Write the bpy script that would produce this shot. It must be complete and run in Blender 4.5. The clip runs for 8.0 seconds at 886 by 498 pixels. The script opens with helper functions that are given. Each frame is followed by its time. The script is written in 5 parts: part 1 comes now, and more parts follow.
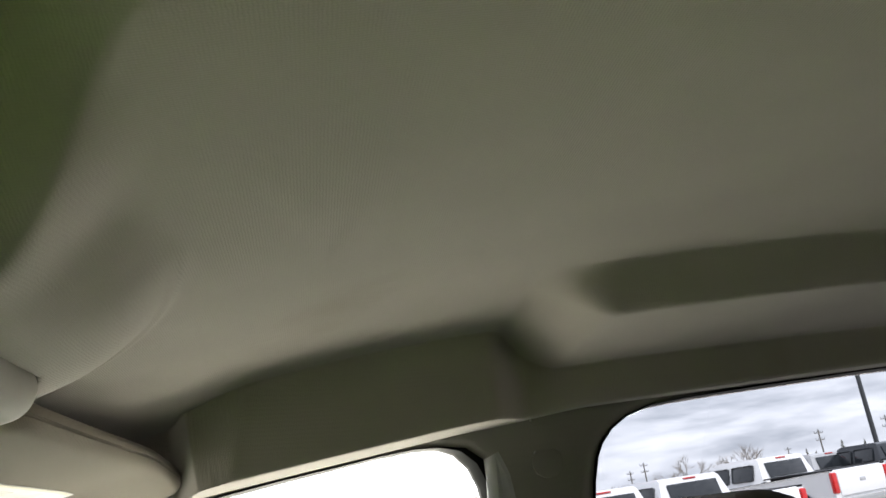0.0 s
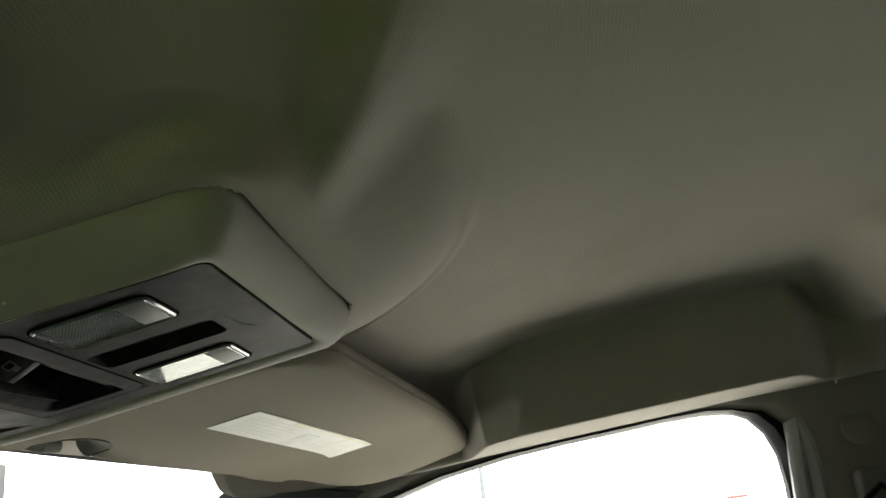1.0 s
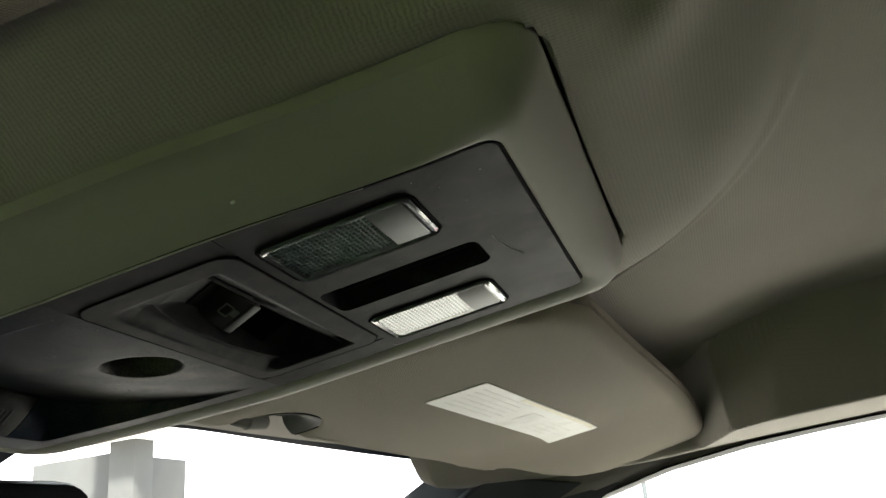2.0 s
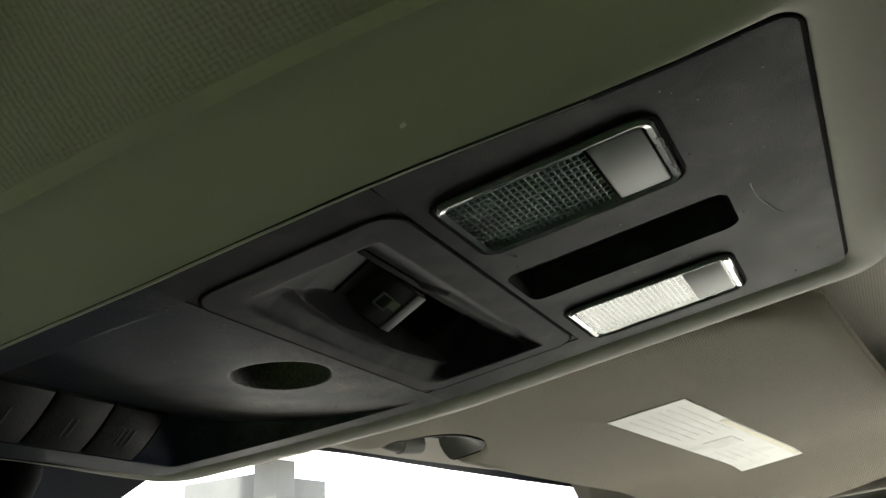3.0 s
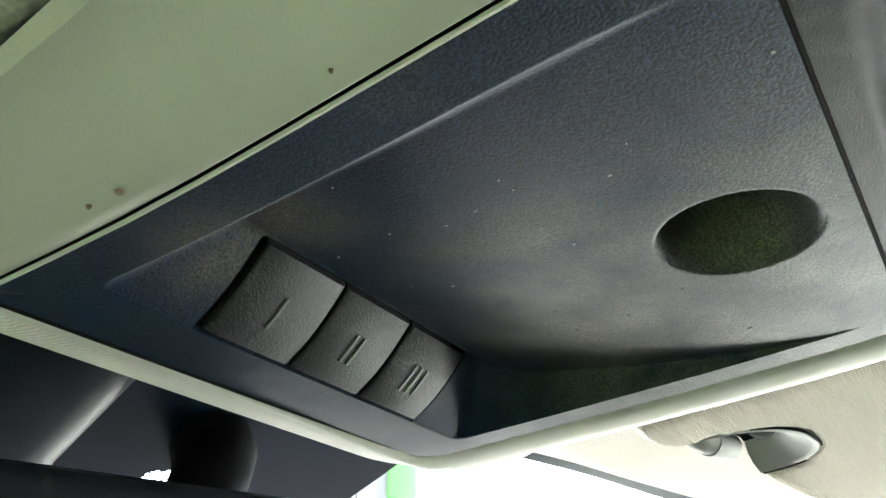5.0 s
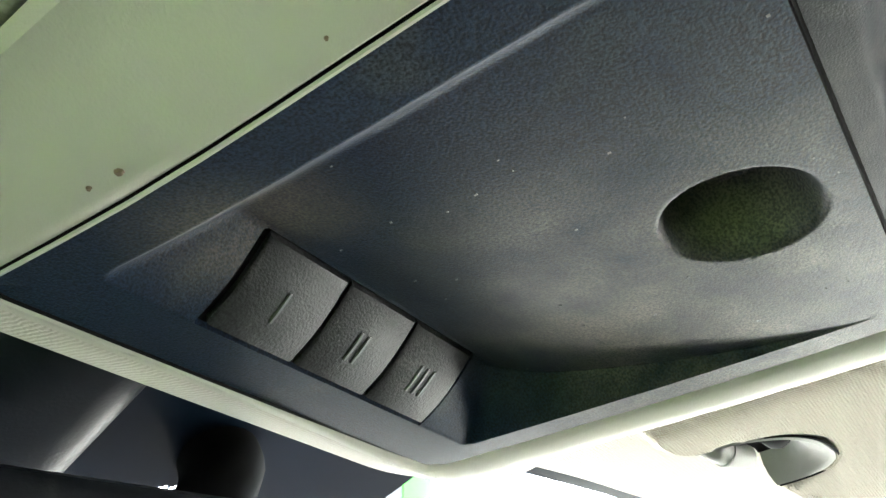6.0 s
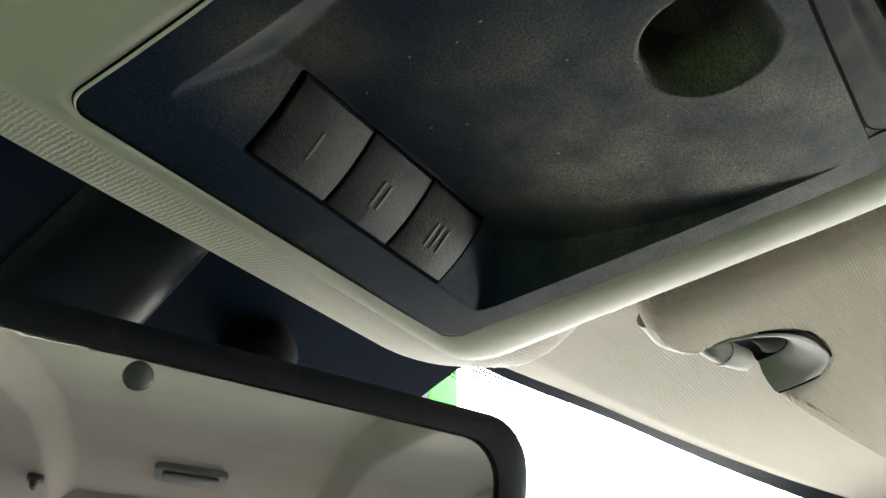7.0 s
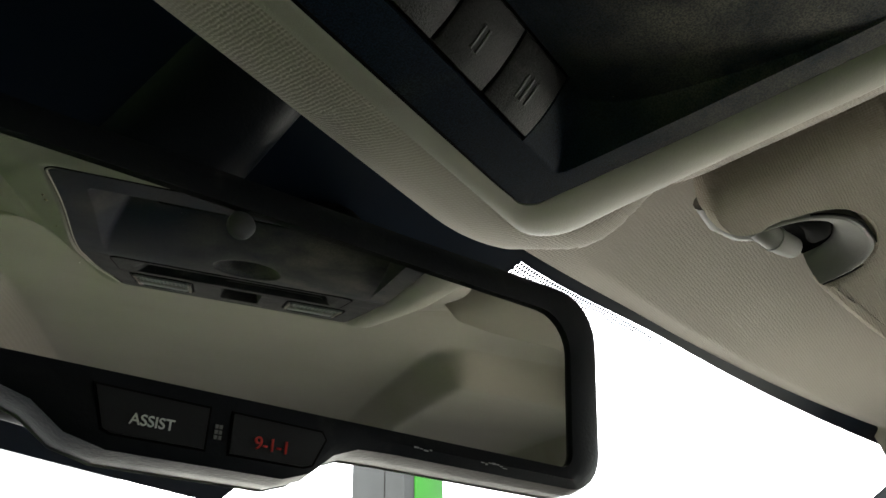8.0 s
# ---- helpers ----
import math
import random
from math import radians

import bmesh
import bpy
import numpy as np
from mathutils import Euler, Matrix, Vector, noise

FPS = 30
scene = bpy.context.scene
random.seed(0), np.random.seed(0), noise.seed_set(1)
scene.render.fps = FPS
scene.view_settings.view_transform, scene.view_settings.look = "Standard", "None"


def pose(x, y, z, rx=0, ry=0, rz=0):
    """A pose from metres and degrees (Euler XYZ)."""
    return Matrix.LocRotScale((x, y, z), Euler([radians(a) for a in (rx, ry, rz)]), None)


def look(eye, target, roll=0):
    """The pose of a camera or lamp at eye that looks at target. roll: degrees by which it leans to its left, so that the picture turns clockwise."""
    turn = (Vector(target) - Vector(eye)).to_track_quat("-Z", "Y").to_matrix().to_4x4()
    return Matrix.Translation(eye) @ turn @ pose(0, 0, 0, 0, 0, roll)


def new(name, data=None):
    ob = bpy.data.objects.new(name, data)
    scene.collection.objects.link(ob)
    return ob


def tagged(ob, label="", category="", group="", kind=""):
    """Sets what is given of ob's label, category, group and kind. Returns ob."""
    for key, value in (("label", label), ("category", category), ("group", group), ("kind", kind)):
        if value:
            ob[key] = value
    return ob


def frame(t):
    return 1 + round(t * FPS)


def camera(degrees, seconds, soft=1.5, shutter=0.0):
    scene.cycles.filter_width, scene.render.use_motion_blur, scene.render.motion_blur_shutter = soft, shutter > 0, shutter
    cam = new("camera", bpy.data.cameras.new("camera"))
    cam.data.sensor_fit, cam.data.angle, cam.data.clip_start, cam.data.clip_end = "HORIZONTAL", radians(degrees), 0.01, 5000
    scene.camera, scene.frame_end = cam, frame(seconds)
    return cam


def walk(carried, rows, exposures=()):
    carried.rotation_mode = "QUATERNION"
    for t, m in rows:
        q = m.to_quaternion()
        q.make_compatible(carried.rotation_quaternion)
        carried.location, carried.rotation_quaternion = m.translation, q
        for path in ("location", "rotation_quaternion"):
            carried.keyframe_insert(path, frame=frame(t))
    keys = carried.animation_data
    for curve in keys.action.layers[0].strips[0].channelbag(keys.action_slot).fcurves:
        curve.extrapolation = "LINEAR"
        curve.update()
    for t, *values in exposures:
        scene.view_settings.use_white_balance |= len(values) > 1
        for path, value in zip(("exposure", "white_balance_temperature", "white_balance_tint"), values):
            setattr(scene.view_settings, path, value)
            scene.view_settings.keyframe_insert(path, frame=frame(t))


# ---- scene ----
cam = camera(53.6, 8.0)
PATH = [
    (0, (-0.467, -0.335, 1.632), (1.412, -0.689, 2.218), -9.0),
    (0.5, (-0.457, -0.322, 1.618), (1.447, -0.374, 2.229), -7.5),
    (1, (-0.427, -0.299, 1.6), (1.455, -0.096, 2.247), -6.3),
    (1.5, (-0.377, -0.249, 1.6), (1.472, 0.122, 2.265), -5.4),
    (3, (-0.247, -0.155, 1.622), (1.432, 0.639, 2.363), -3.0),
    (3.5, (-0.233, -0.11, 1.605), (1.385, 0.75, 2.407), -1.6),
    (4, (-0.201, -0.04, 1.61), (1.363, 0.866, 2.465), -0.5),
    (4.5, (-0.182, -0.009, 1.611), (1.353, 0.921, 2.494), -0.2),
    (6, (-0.167, -0.005, 1.602), (1.302, 0.939, 2.579), -0.6),
    (6.5, (-0.167, -0.011, 1.58), (1.268, 0.941, 2.598), -0.6),
    (6.8, (-0.1647, -0.0187, 1.5614), (1.2532, 0.9594, 2.5776), 0.18),
    (7, (-0.169, -0.01, 1.544), (1.248, 0.969, 2.561), 0.2),
    (7.2, (-0.1729, 0.0028, 1.5344), (1.257, 0.9903, 2.5245), 0.66),
    (7.5, (-0.169, 0.02, 1.51), (1.263, 0.98, 2.524), -0.8),
    (8, (-0.177, 0.03, 1.496), (1.265, 0.973, 2.511), -1.4),
]
EXPOSURES = [(0.0, 3.80, 6500, 10), (0.6, 3.30, 6500, 10), (1.0, 3.22, 6500, 10), (1.5, 3.12, 6450, 10), (3.0, 3.29, 6400, 10), (3.5, 3.65, 6200, 8), (4.0, 4.05, 6050, 7), (4.5, 5.02, 5900, 6), (6.0, 6.02, 6000, 8), (6.5, 6.0, 6000, 8), (7.0, 5.04, 6150, 9), (7.5, 4.05, 6250, 9), (8.0, 3.52, 6400, 9)]
walk(cam, [(t, look(eye, target, roll)) for t, eye, target, roll in PATH], EXPOSURES)

# ---- light and air ----
world = bpy.data.worlds.new("sky")
scene.world = world
world.use_nodes = True
wn, wl = world.node_tree.nodes, world.node_tree.links
wn.clear()
w_out = wn.new("ShaderNodeOutputWorld")
w_bg = wn.new("ShaderNodeBackground")
w_bg.inputs["Strength"].default_value = 1.0
sky = wn.new("ShaderNodeTexSky")
sky.sky_type = "NISHITA"
sky.sun_disc = False
sky.sun_elevation, sky.sun_rotation = radians(56), radians(252)
sky_dim = wn.new("ShaderNodeMix")
sky_dim.data_type, sky_dim.blend_type = "RGBA", "MULTIPLY"
sky_dim.inputs[0].default_value = 1.0
sky_dim.inputs[7].default_value = (0.07, 0.07, 0.07, 1)
w_tc = wn.new("ShaderNodeTexCoord")
w_map = wn.new("ShaderNodeMapping")
w_map.inputs["Scale"].default_value = (1.0, 1.0, 5.0)
w_noise = wn.new("ShaderNodeTexNoise")
w_noise.inputs["Scale"].default_value = 7.0
w_noise.inputs["Detail"].default_value = 7.0
w_noise.inputs["Roughness"].default_value = 0.62
w_ramp = wn.new("ShaderNodeValToRGB")
w_ramp.color_ramp.elements[0].position, w_ramp.color_ramp.elements[0].color = 0.34, (0.68, 0.695, 0.735, 1)
w_ramp.color_ramp.elements[1].position, w_ramp.color_ramp.elements[1].color = 0.66, (1.38, 1.35, 1.35, 1)
w_mix = wn.new("ShaderNodeMix")
w_mix.data_type = "RGBA"
w_mix.inputs[0].default_value = 0.93
wl.new(sky.outputs[0], sky_dim.inputs[6])
wl.new(w_tc.outputs["Generated"], w_map.inputs[0])
wl.new(w_map.outputs[0], w_noise.inputs["Vector"])
wl.new(w_noise.outputs[0], w_ramp.inputs[0])
wl.new(sky_dim.outputs[2], w_mix.inputs[6])
wl.new(w_ramp.outputs[0], w_mix.inputs[7])
wl.new(w_mix.outputs[2], w_bg.inputs["Color"])
wl.new(w_bg.outputs[0], w_out.inputs["Surface"])

sun_data = bpy.data.lights.new("sun", "SUN")
sun_data.energy, sun_data.angle, sun_data.color = 4.5, radians(8), (1.0, 0.93, 0.84)
sun = new("sun", sun_data)
sun.matrix_world = look((-6.0, -2.0, 9.5), (0, 0, 1.2))


# ---- materials ----
def mat(name, color, rough=0.5, metal=0.0, vary=0.12, scale=6.0, grain=0.0, grain_scale=400.0, dirt=None, spec=0.5, coat=0.0, stipple=0.0):
    """Principled surface with patchy colour at one scale, fine grain relief at another, and optional stains."""
    m = bpy.data.materials.new(name)
    m.use_nodes = True
    n, l = m.node_tree.nodes, m.node_tree.links
    b = n["Principled BSDF"]
    b.inputs["Roughness"].default_value, b.inputs["Metallic"].default_value = rough, metal
    b.inputs["Specular IOR Level"].default_value = spec
    b.inputs["Coat Weight"].default_value = coat
    tc = n.new("ShaderNodeTexCoord")
    big = n.new("ShaderNodeTexNoise")
    big.inputs["Scale"].default_value, big.inputs["Detail"].default_value = scale, 6
    l.new(tc.outputs["Object"], big.inputs["Vector"])
    ramp = n.new("ShaderNodeValToRGB")
    lo, hi = [c * (1 - vary) for c in color], [min(1, c * (1 + vary)) for c in color]
    ramp.color_ramp.elements[0].position, ramp.color_ramp.elements[0].color = 0.3, (*lo, 1)
    ramp.color_ramp.elements[1].position, ramp.color_ramp.elements[1].color = 0.7, (*hi, 1)
    l.new(big.outputs[0], ramp.inputs[0])
    out = ramp.outputs[0]
    if dirt:
        dcol, dscale, lo_p, hi_p = dirt
        st = n.new("ShaderNodeTexNoise")
        st.inputs["Scale"].default_value, st.inputs["Detail"].default_value, st.inputs["Distortion"].default_value = dscale, 8, 0.6
        l.new(tc.outputs["Object"], st.inputs["Vector"])
        sr = n.new("ShaderNodeMapRange")
        sr.inputs["From Min"].default_value, sr.inputs["From Max"].default_value = lo_p, hi_p
        l.new(st.outputs[0], sr.inputs["Value"])
        mx = n.new("ShaderNodeMix")
        mx.data_type = "RGBA"
        mx.inputs[7].default_value = (*dcol, 1)
        l.new(sr.outputs[0], mx.inputs[0])
        l.new(out, mx.inputs[6])
        out = mx.outputs[2]
    l.new(out, b.inputs["Base Color"])
    if grain:
        fine = n.new("ShaderNodeTexNoise")
        fine.inputs["Scale"].default_value, fine.inputs["Detail"].default_value = grain_scale, 3
        l.new(tc.outputs["Object"], fine.inputs["Vector"])
        bump = n.new("ShaderNodeBump")
        bump.inputs["Strength"].default_value, bump.inputs["Distance"].default_value = grain, 0.0006
        l.new(fine.outputs[0], bump.inputs["Height"])
        l.new(bump.outputs[0], b.inputs["Normal"])
        if stipple:
            st_amt = n.new("ShaderNodeMapRange")
            st_amt.inputs["From Min"].default_value, st_amt.inputs["From Max"].default_value = 0.36, 0.64
            st_amt.inputs["To Min"].default_value, st_amt.inputs["To Max"].default_value = 1 - stipple, 1 + stipple
            st_mul = n.new("ShaderNodeVectorMath")
            st_mul.operation = "SCALE"
            l.new(fine.outputs[0], st_amt.inputs["Value"])
            l.new(out, st_mul.inputs[0])
            l.new(st_amt.outputs[0], st_mul.inputs["Scale"])
            l.new(st_mul.outputs[0], b.inputs["Base Color"])
        rr = n.new("ShaderNodeMapRange")
        rr.inputs["To Min"].default_value, rr.inputs["To Max"].default_value = max(0.05, rough - 0.1), min(1, rough + 0.12)
        l.new(big.outputs[0], rr.inputs["Value"])
        l.new(rr.outputs[0], b.inputs["Roughness"])
    return m


def fabric(name, color, pitch=0.00180, depth=0.0003, dirt=None, relief=0.26, lift=0.0):
    """Knitted cloth: two crossing rows of stitches as relief, with soft soiling."""
    m = mat(name, color, rough=0.95, vary=0.07, scale=5.0, dirt=dirt, spec=0.15)
    n, l = m.node_tree.nodes, m.node_tree.links
    b = n["Principled BSDF"]
    b.inputs["Sheen Weight"].default_value = 0.15
    tc = n.new("ShaderNodeTexCoord")
    sep = n.new("ShaderNodeSeparateXYZ")
    wob = n.new("ShaderNodeTexNoise")
    wob.inputs["Scale"].default_value, wob.inputs["Detail"].default_value = 330, 2
    l.new(tc.outputs["Object"], wob.inputs["Vector"])
    shift = n.new("ShaderNodeVectorMath")
    shift.operation = "MULTIPLY_ADD"
    shift.inputs[1].default_value = (pitch * 1.1, pitch * 1.1, 0)
    l.new(wob.outputs["Color"], shift.inputs[0])
    l.new(tc.outputs["Object"], shift.inputs[2])
    l.new(shift.outputs[0], sep.inputs[0])
    away = n.new("ShaderNodeMath")
    away.operation = "ABSOLUTE"
    l.new(sep.outputs[0], away.inputs[0])
    across = n.new("ShaderNodeMath")
    across.operation = "MULTIPLY_ADD"
    across.inputs[1].default_value = lift
    l.new(sep.outputs[2], across.inputs[0])
    l.new(away.outputs[0], across.inputs[2])
    waves = []
    for op in ("ADD", "SUBTRACT"):
        mix = n.new("ShaderNodeMath")
        mix.operation = op
        l.new(across.outputs[0], mix.inputs[0])
        l.new(sep.outputs[1], mix.inputs[1])
        mul = n.new("ShaderNodeMath")
        mul.operation, mul.inputs[1].default_value = "MULTIPLY", math.pi / pitch
        l.new(mix.outputs[0], mul.inputs[0])
        s = n.new("ShaderNodeMath")
        s.operation = "SINE"
        l.new(mul.outputs[0], s.inputs[0])
        waves.append(s)
    prod = n.new("ShaderNodeMath")
    prod.operation = "MULTIPLY"
    l.new(waves[0].outputs[0], prod.inputs[0])
    l.new(waves[1].outputs[0], prod.inputs[1])
    fuzz = n.new("ShaderNodeTexNoise")
    fuzz.inputs["Scale"].default_value, fuzz.inputs["Detail"].default_value = 700, 3
    l.new(tc.outputs["Object"], fuzz.inputs["Vector"])
    add = n.new("ShaderNodeMath")
    add.operation = "MULTIPLY_ADD"
    add.inputs[1].default_value = 0.7
    l.new(fuzz.outputs[0], add.inputs[0])
    l.new(prod.outputs[0], add.inputs[2])
    bump = n.new("ShaderNodeBump")
    bump.inputs["Strength"].default_value, bump.inputs["Distance"].default_value = relief, depth
    l.new(add.outputs[0], bump.inputs["Height"])
    l.new(bump.outputs[0], b.inputs["Normal"])
    return m


def glass(name, tint, gloss=0.04):
    """Thin pane: tinted see-through with a faint mirror on top."""
    m = bpy.data.materials.new(name)
    m.use_nodes = True
    n, l = m.node_tree.nodes, m.node_tree.links
    n.clear()
    o = n.new("ShaderNodeOutputMaterial")
    tr = n.new("ShaderNodeBsdfTransparent")
    tr.inputs[0].default_value = (*tint, 1)
    gl = n.new("ShaderNodeBsdfGlossy")
    gl.inputs["Roughness"].default_value = 0.02
    mx = n.new("ShaderNodeMixShader")
    mx.inputs[0].default_value = gloss
    l.new(tr.outputs[0], mx.inputs[1])
    l.new(gl.outputs[0], mx.inputs[2])
    l.new(mx.outputs[0], o.inputs[0])
    return m


def worn_and_lit(m, centre, radii, color, amount):
    """Streaky-edged pale patch over a material, in the thing's own metres, for dusty wear and painted light."""
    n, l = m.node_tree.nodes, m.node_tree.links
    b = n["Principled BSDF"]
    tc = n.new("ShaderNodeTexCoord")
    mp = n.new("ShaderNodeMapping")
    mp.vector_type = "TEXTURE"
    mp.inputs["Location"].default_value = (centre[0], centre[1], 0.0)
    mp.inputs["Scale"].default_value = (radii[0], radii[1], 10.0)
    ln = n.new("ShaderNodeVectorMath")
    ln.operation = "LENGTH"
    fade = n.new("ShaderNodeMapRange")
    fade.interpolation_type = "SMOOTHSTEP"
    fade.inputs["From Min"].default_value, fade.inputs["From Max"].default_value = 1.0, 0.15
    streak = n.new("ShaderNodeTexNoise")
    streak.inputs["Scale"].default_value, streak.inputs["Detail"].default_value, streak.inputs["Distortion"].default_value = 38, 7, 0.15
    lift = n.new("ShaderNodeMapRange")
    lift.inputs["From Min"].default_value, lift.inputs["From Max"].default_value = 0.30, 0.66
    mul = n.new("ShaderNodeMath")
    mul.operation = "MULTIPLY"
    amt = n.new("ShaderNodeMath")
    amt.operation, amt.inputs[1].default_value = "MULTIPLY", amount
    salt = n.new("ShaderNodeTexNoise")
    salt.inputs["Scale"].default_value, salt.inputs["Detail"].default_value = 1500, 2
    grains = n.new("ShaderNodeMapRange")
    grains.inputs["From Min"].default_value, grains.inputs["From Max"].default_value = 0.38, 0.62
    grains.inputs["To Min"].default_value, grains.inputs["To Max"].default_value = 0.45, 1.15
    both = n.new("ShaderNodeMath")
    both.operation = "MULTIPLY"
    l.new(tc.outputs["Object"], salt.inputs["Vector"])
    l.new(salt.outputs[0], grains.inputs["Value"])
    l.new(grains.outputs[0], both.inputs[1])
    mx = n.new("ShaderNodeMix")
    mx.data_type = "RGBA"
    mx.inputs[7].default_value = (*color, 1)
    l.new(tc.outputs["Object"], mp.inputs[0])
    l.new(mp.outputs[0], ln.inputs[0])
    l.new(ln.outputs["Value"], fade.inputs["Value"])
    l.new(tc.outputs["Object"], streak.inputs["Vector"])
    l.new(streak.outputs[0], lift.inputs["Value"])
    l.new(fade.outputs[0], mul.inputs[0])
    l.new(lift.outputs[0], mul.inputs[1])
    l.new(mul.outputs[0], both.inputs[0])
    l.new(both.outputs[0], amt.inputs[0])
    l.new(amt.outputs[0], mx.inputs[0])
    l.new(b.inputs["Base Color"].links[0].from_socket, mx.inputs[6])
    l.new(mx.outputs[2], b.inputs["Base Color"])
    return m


HEADLINER = fabric("headliner_knit", (0.30, 0.27, 0.236), lift=0.65, relief=0.42, dirt=((0.24, 0.205, 0.165), 3.0, 0.60, 0.85))
VISOR_CLOTH = fabric("visor_knit", (0.224, 0.193, 0.150), pitch=0.00125, relief=0.75, dirt=((0.215, 0.185, 0.148), 9.0, 0.60, 0.80))
SIDE_CLOTH = fabric("pillar_cloth", (0.20, 0.188, 0.166))
TRIM = mat("console_trim_plastic", (0.305, 0.289, 0.250), rough=0.72, spec=0.3, grain=0.18, grain_scale=1400, vary=0.05, scale=20, dirt=((0.28, 0.255, 0.215), 30.0, 0.60, 0.85))
CHARCOAL = mat("charcoal_plastic", (0.0046, 0.0092, 0.0180), rough=0.50, grain=0.24, grain_scale=1600, stipple=0.6, vary=0.15, scale=25, spec=0.055, dirt=((0.020, 0.0225, 0.0225), 30.0, 0.56, 0.82))
CHARCOAL_SMOOTH = mat("charcoal_smooth", (0.0040, 0.0052, 0.0066), rough=0.54, grain=0.24, grain_scale=2300, stipple=0.35, vary=0.25, scale=40, spec=0.055, dirt=((0.021, 0.0195, 0.0180), 75.0, 0.46, 0.80))
BUTTON = mat("button_plastic", (0.0068, 0.0070, 0.0076), rough=0.60, grain=0.40, grain_scale=1500, stipple=0.7, vary=0.1, scale=60, spec=0.20, dirt=((0.034, 0.033, 0.031), 60.0, 0.55, 0.85))
# Tray patches: light on floor, left wall and right rail painted in, with wear.
worn_and_lit(CHARCOAL, (0.036, 0.046), (0.100, 0.095), (0.105, 0.096, 0.080), 1.0)
worn_and_lit(CHARCOAL, (-0.056, 0.112), (0.036, 0.032), (0.085, 0.074, 0.058), 0.9)
worn_and_lit(CHARCOAL, (0.090, 0.060), (0.024, 0.11), (0.085, 0.076, 0.062), 0.8)
worn_and_lit(CHARCOAL_SMOOTH, (0.050, -0.150), (0.080, 0.055), (0.036, 0.032, 0.028), 0.8)
BEZEL = mat("clear_bezel", (0.075, 0.085, 0.083), rough=0.14, vary=0.25, scale=150, coat=0.5)
RIB = mat("rib_grey", (0.026, 0.027, 0.031), rough=0.55, vary=0.1, scale=200)
DUST = mat("grey_dust", (0.075, 0.075, 0.075), rough=0.8, vary=0.2, scale=300)
SPECK = mat("brown_speck", (0.10, 0.065, 0.035), rough=0.7, vary=0.2, scale=300)
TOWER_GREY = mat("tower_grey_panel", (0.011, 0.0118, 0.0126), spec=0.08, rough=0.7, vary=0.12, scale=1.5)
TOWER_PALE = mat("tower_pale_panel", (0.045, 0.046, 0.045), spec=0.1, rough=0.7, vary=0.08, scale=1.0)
BLACK = mat("black_plastic", (0.0060, 0.0065, 0.0080), spec=0.22, rough=0.45, grain=0.2, grain_scale=900, vary=0.15, scale=15)
GAP = mat("gap_black", (0.0028, 0.0028, 0.0028), spec=0.04, rough=0.9, vary=0.1)
MARK = mat("mark_grey", (0.13, 0.13, 0.13), rough=0.6, vary=0.1, scale=200)
COVER = mat("sensor_cover_plastic", (0.0030, 0.0050, 0.0080), rough=0.42, spec=0.10, grain=0.15, grain_scale=900, vary=0.12, scale=20)
FRIT = mat("frit_black", (0.0030, 0.0062, 0.0125), spec=0.05, rough=0.35, vary=0.15, scale=10)
MIRROR_FRAME = mat("mirror_frame_plastic", (0.0048, 0.0058, 0.0080), rough=0.42, spec=0.11, grain=0.25, grain_scale=800, vary=0.15, scale=30, dirt=((0.020, 0.020, 0.020), 45.0, 0.62, 0.85))
MIRROR = mat("mirror_silver", (0.90, 0.91, 0.88), rough=0.012, metal=1.0, vary=0.02, scale=10)
GREY_RIM = mat("grey_rim_plastic", (0.27, 0.27, 0.265), rough=0.45, grain=0.2, vary=0.08, scale=30)
CLIP = mat("clip_plastic", (0.150, 0.145, 0.134), spec=0.25, rough=0.58, grain=0.25, grain_scale=900, vary=0.08, scale=40)
LABEL = mat("label_paper", (0.62, 0.615, 0.585), rough=0.5, vary=0.05, scale=40, dirt=((0.46, 0.445, 0.395), 25.0, 0.55, 0.85))
LABEL_INK = mat("label_ink", (0.60, 0.595, 0.57), rough=0.6, vary=0.1, scale=60)
LABEL_YELLOW = mat("label_yellow", (0.60, 0.555, 0.43), rough=0.55, vary=0.1, scale=60)
LENS_WHITE = mat("lens_button_white", (0.10, 0.105, 0.103), rough=0.50, vary=0.08, scale=60, spec=0.3)
LENS_DARK = mat("lens_prism", (0.075, 0.112, 0.108), rough=0.25, vary=0.25, scale=90, spec=0.4)
LENS_RIB = mat("lens_rib", (0.085, 0.120, 0.118), rough=0.35, vary=0.25, scale=60, spec=0.3)
SILVER = mat("silvered_bezel", (0.45, 0.46, 0.45), rough=0.22, metal=0.6, vary=0.1, scale=80)
WHITE_TEXT = mat("white_print", (0.62, 0.62, 0.60), rough=0.5, vary=0.03)
RED_TEXT = mat("red_print", (0.62, 0.028, 0.02), rough=0.5, vary=0.05)
PILLAR = mat("pillar_plastic", (0.040, 0.046, 0.050), rough=0.6, grain=0.4, grain_scale=600, vary=0.06, scale=8)
RUBBER = mat("rubber_seal", (0.008, 0.008, 0.009), spec=0.12, rough=0.6, vary=0.15, scale=20)
SEAT = fabric("seat_cloth", (0.040, 0.036, 0.031), pitch=0.002)
SEAT_GREEN_BOUNCE = fabric("seat_green_bounce", (0.040, 0.085, 0.020), pitch=0.002)
DASH = mat("dash_plastic", (0.026, 0.0255, 0.025), rough=0.6, grain=0.4, grain_scale=500, vary=0.1, scale=6)
DOOR_TRIM = mat("door_trim_plastic", (0.022, 0.021, 0.020), rough=0.6, grain=0.4, grain_scale=500, vary=0.08, scale=6)
CARPET = mat("carpet", (0.025, 0.024, 0.023), rough=0.95, grain=0.8, grain_scale=300, vary=0.2, scale=12)
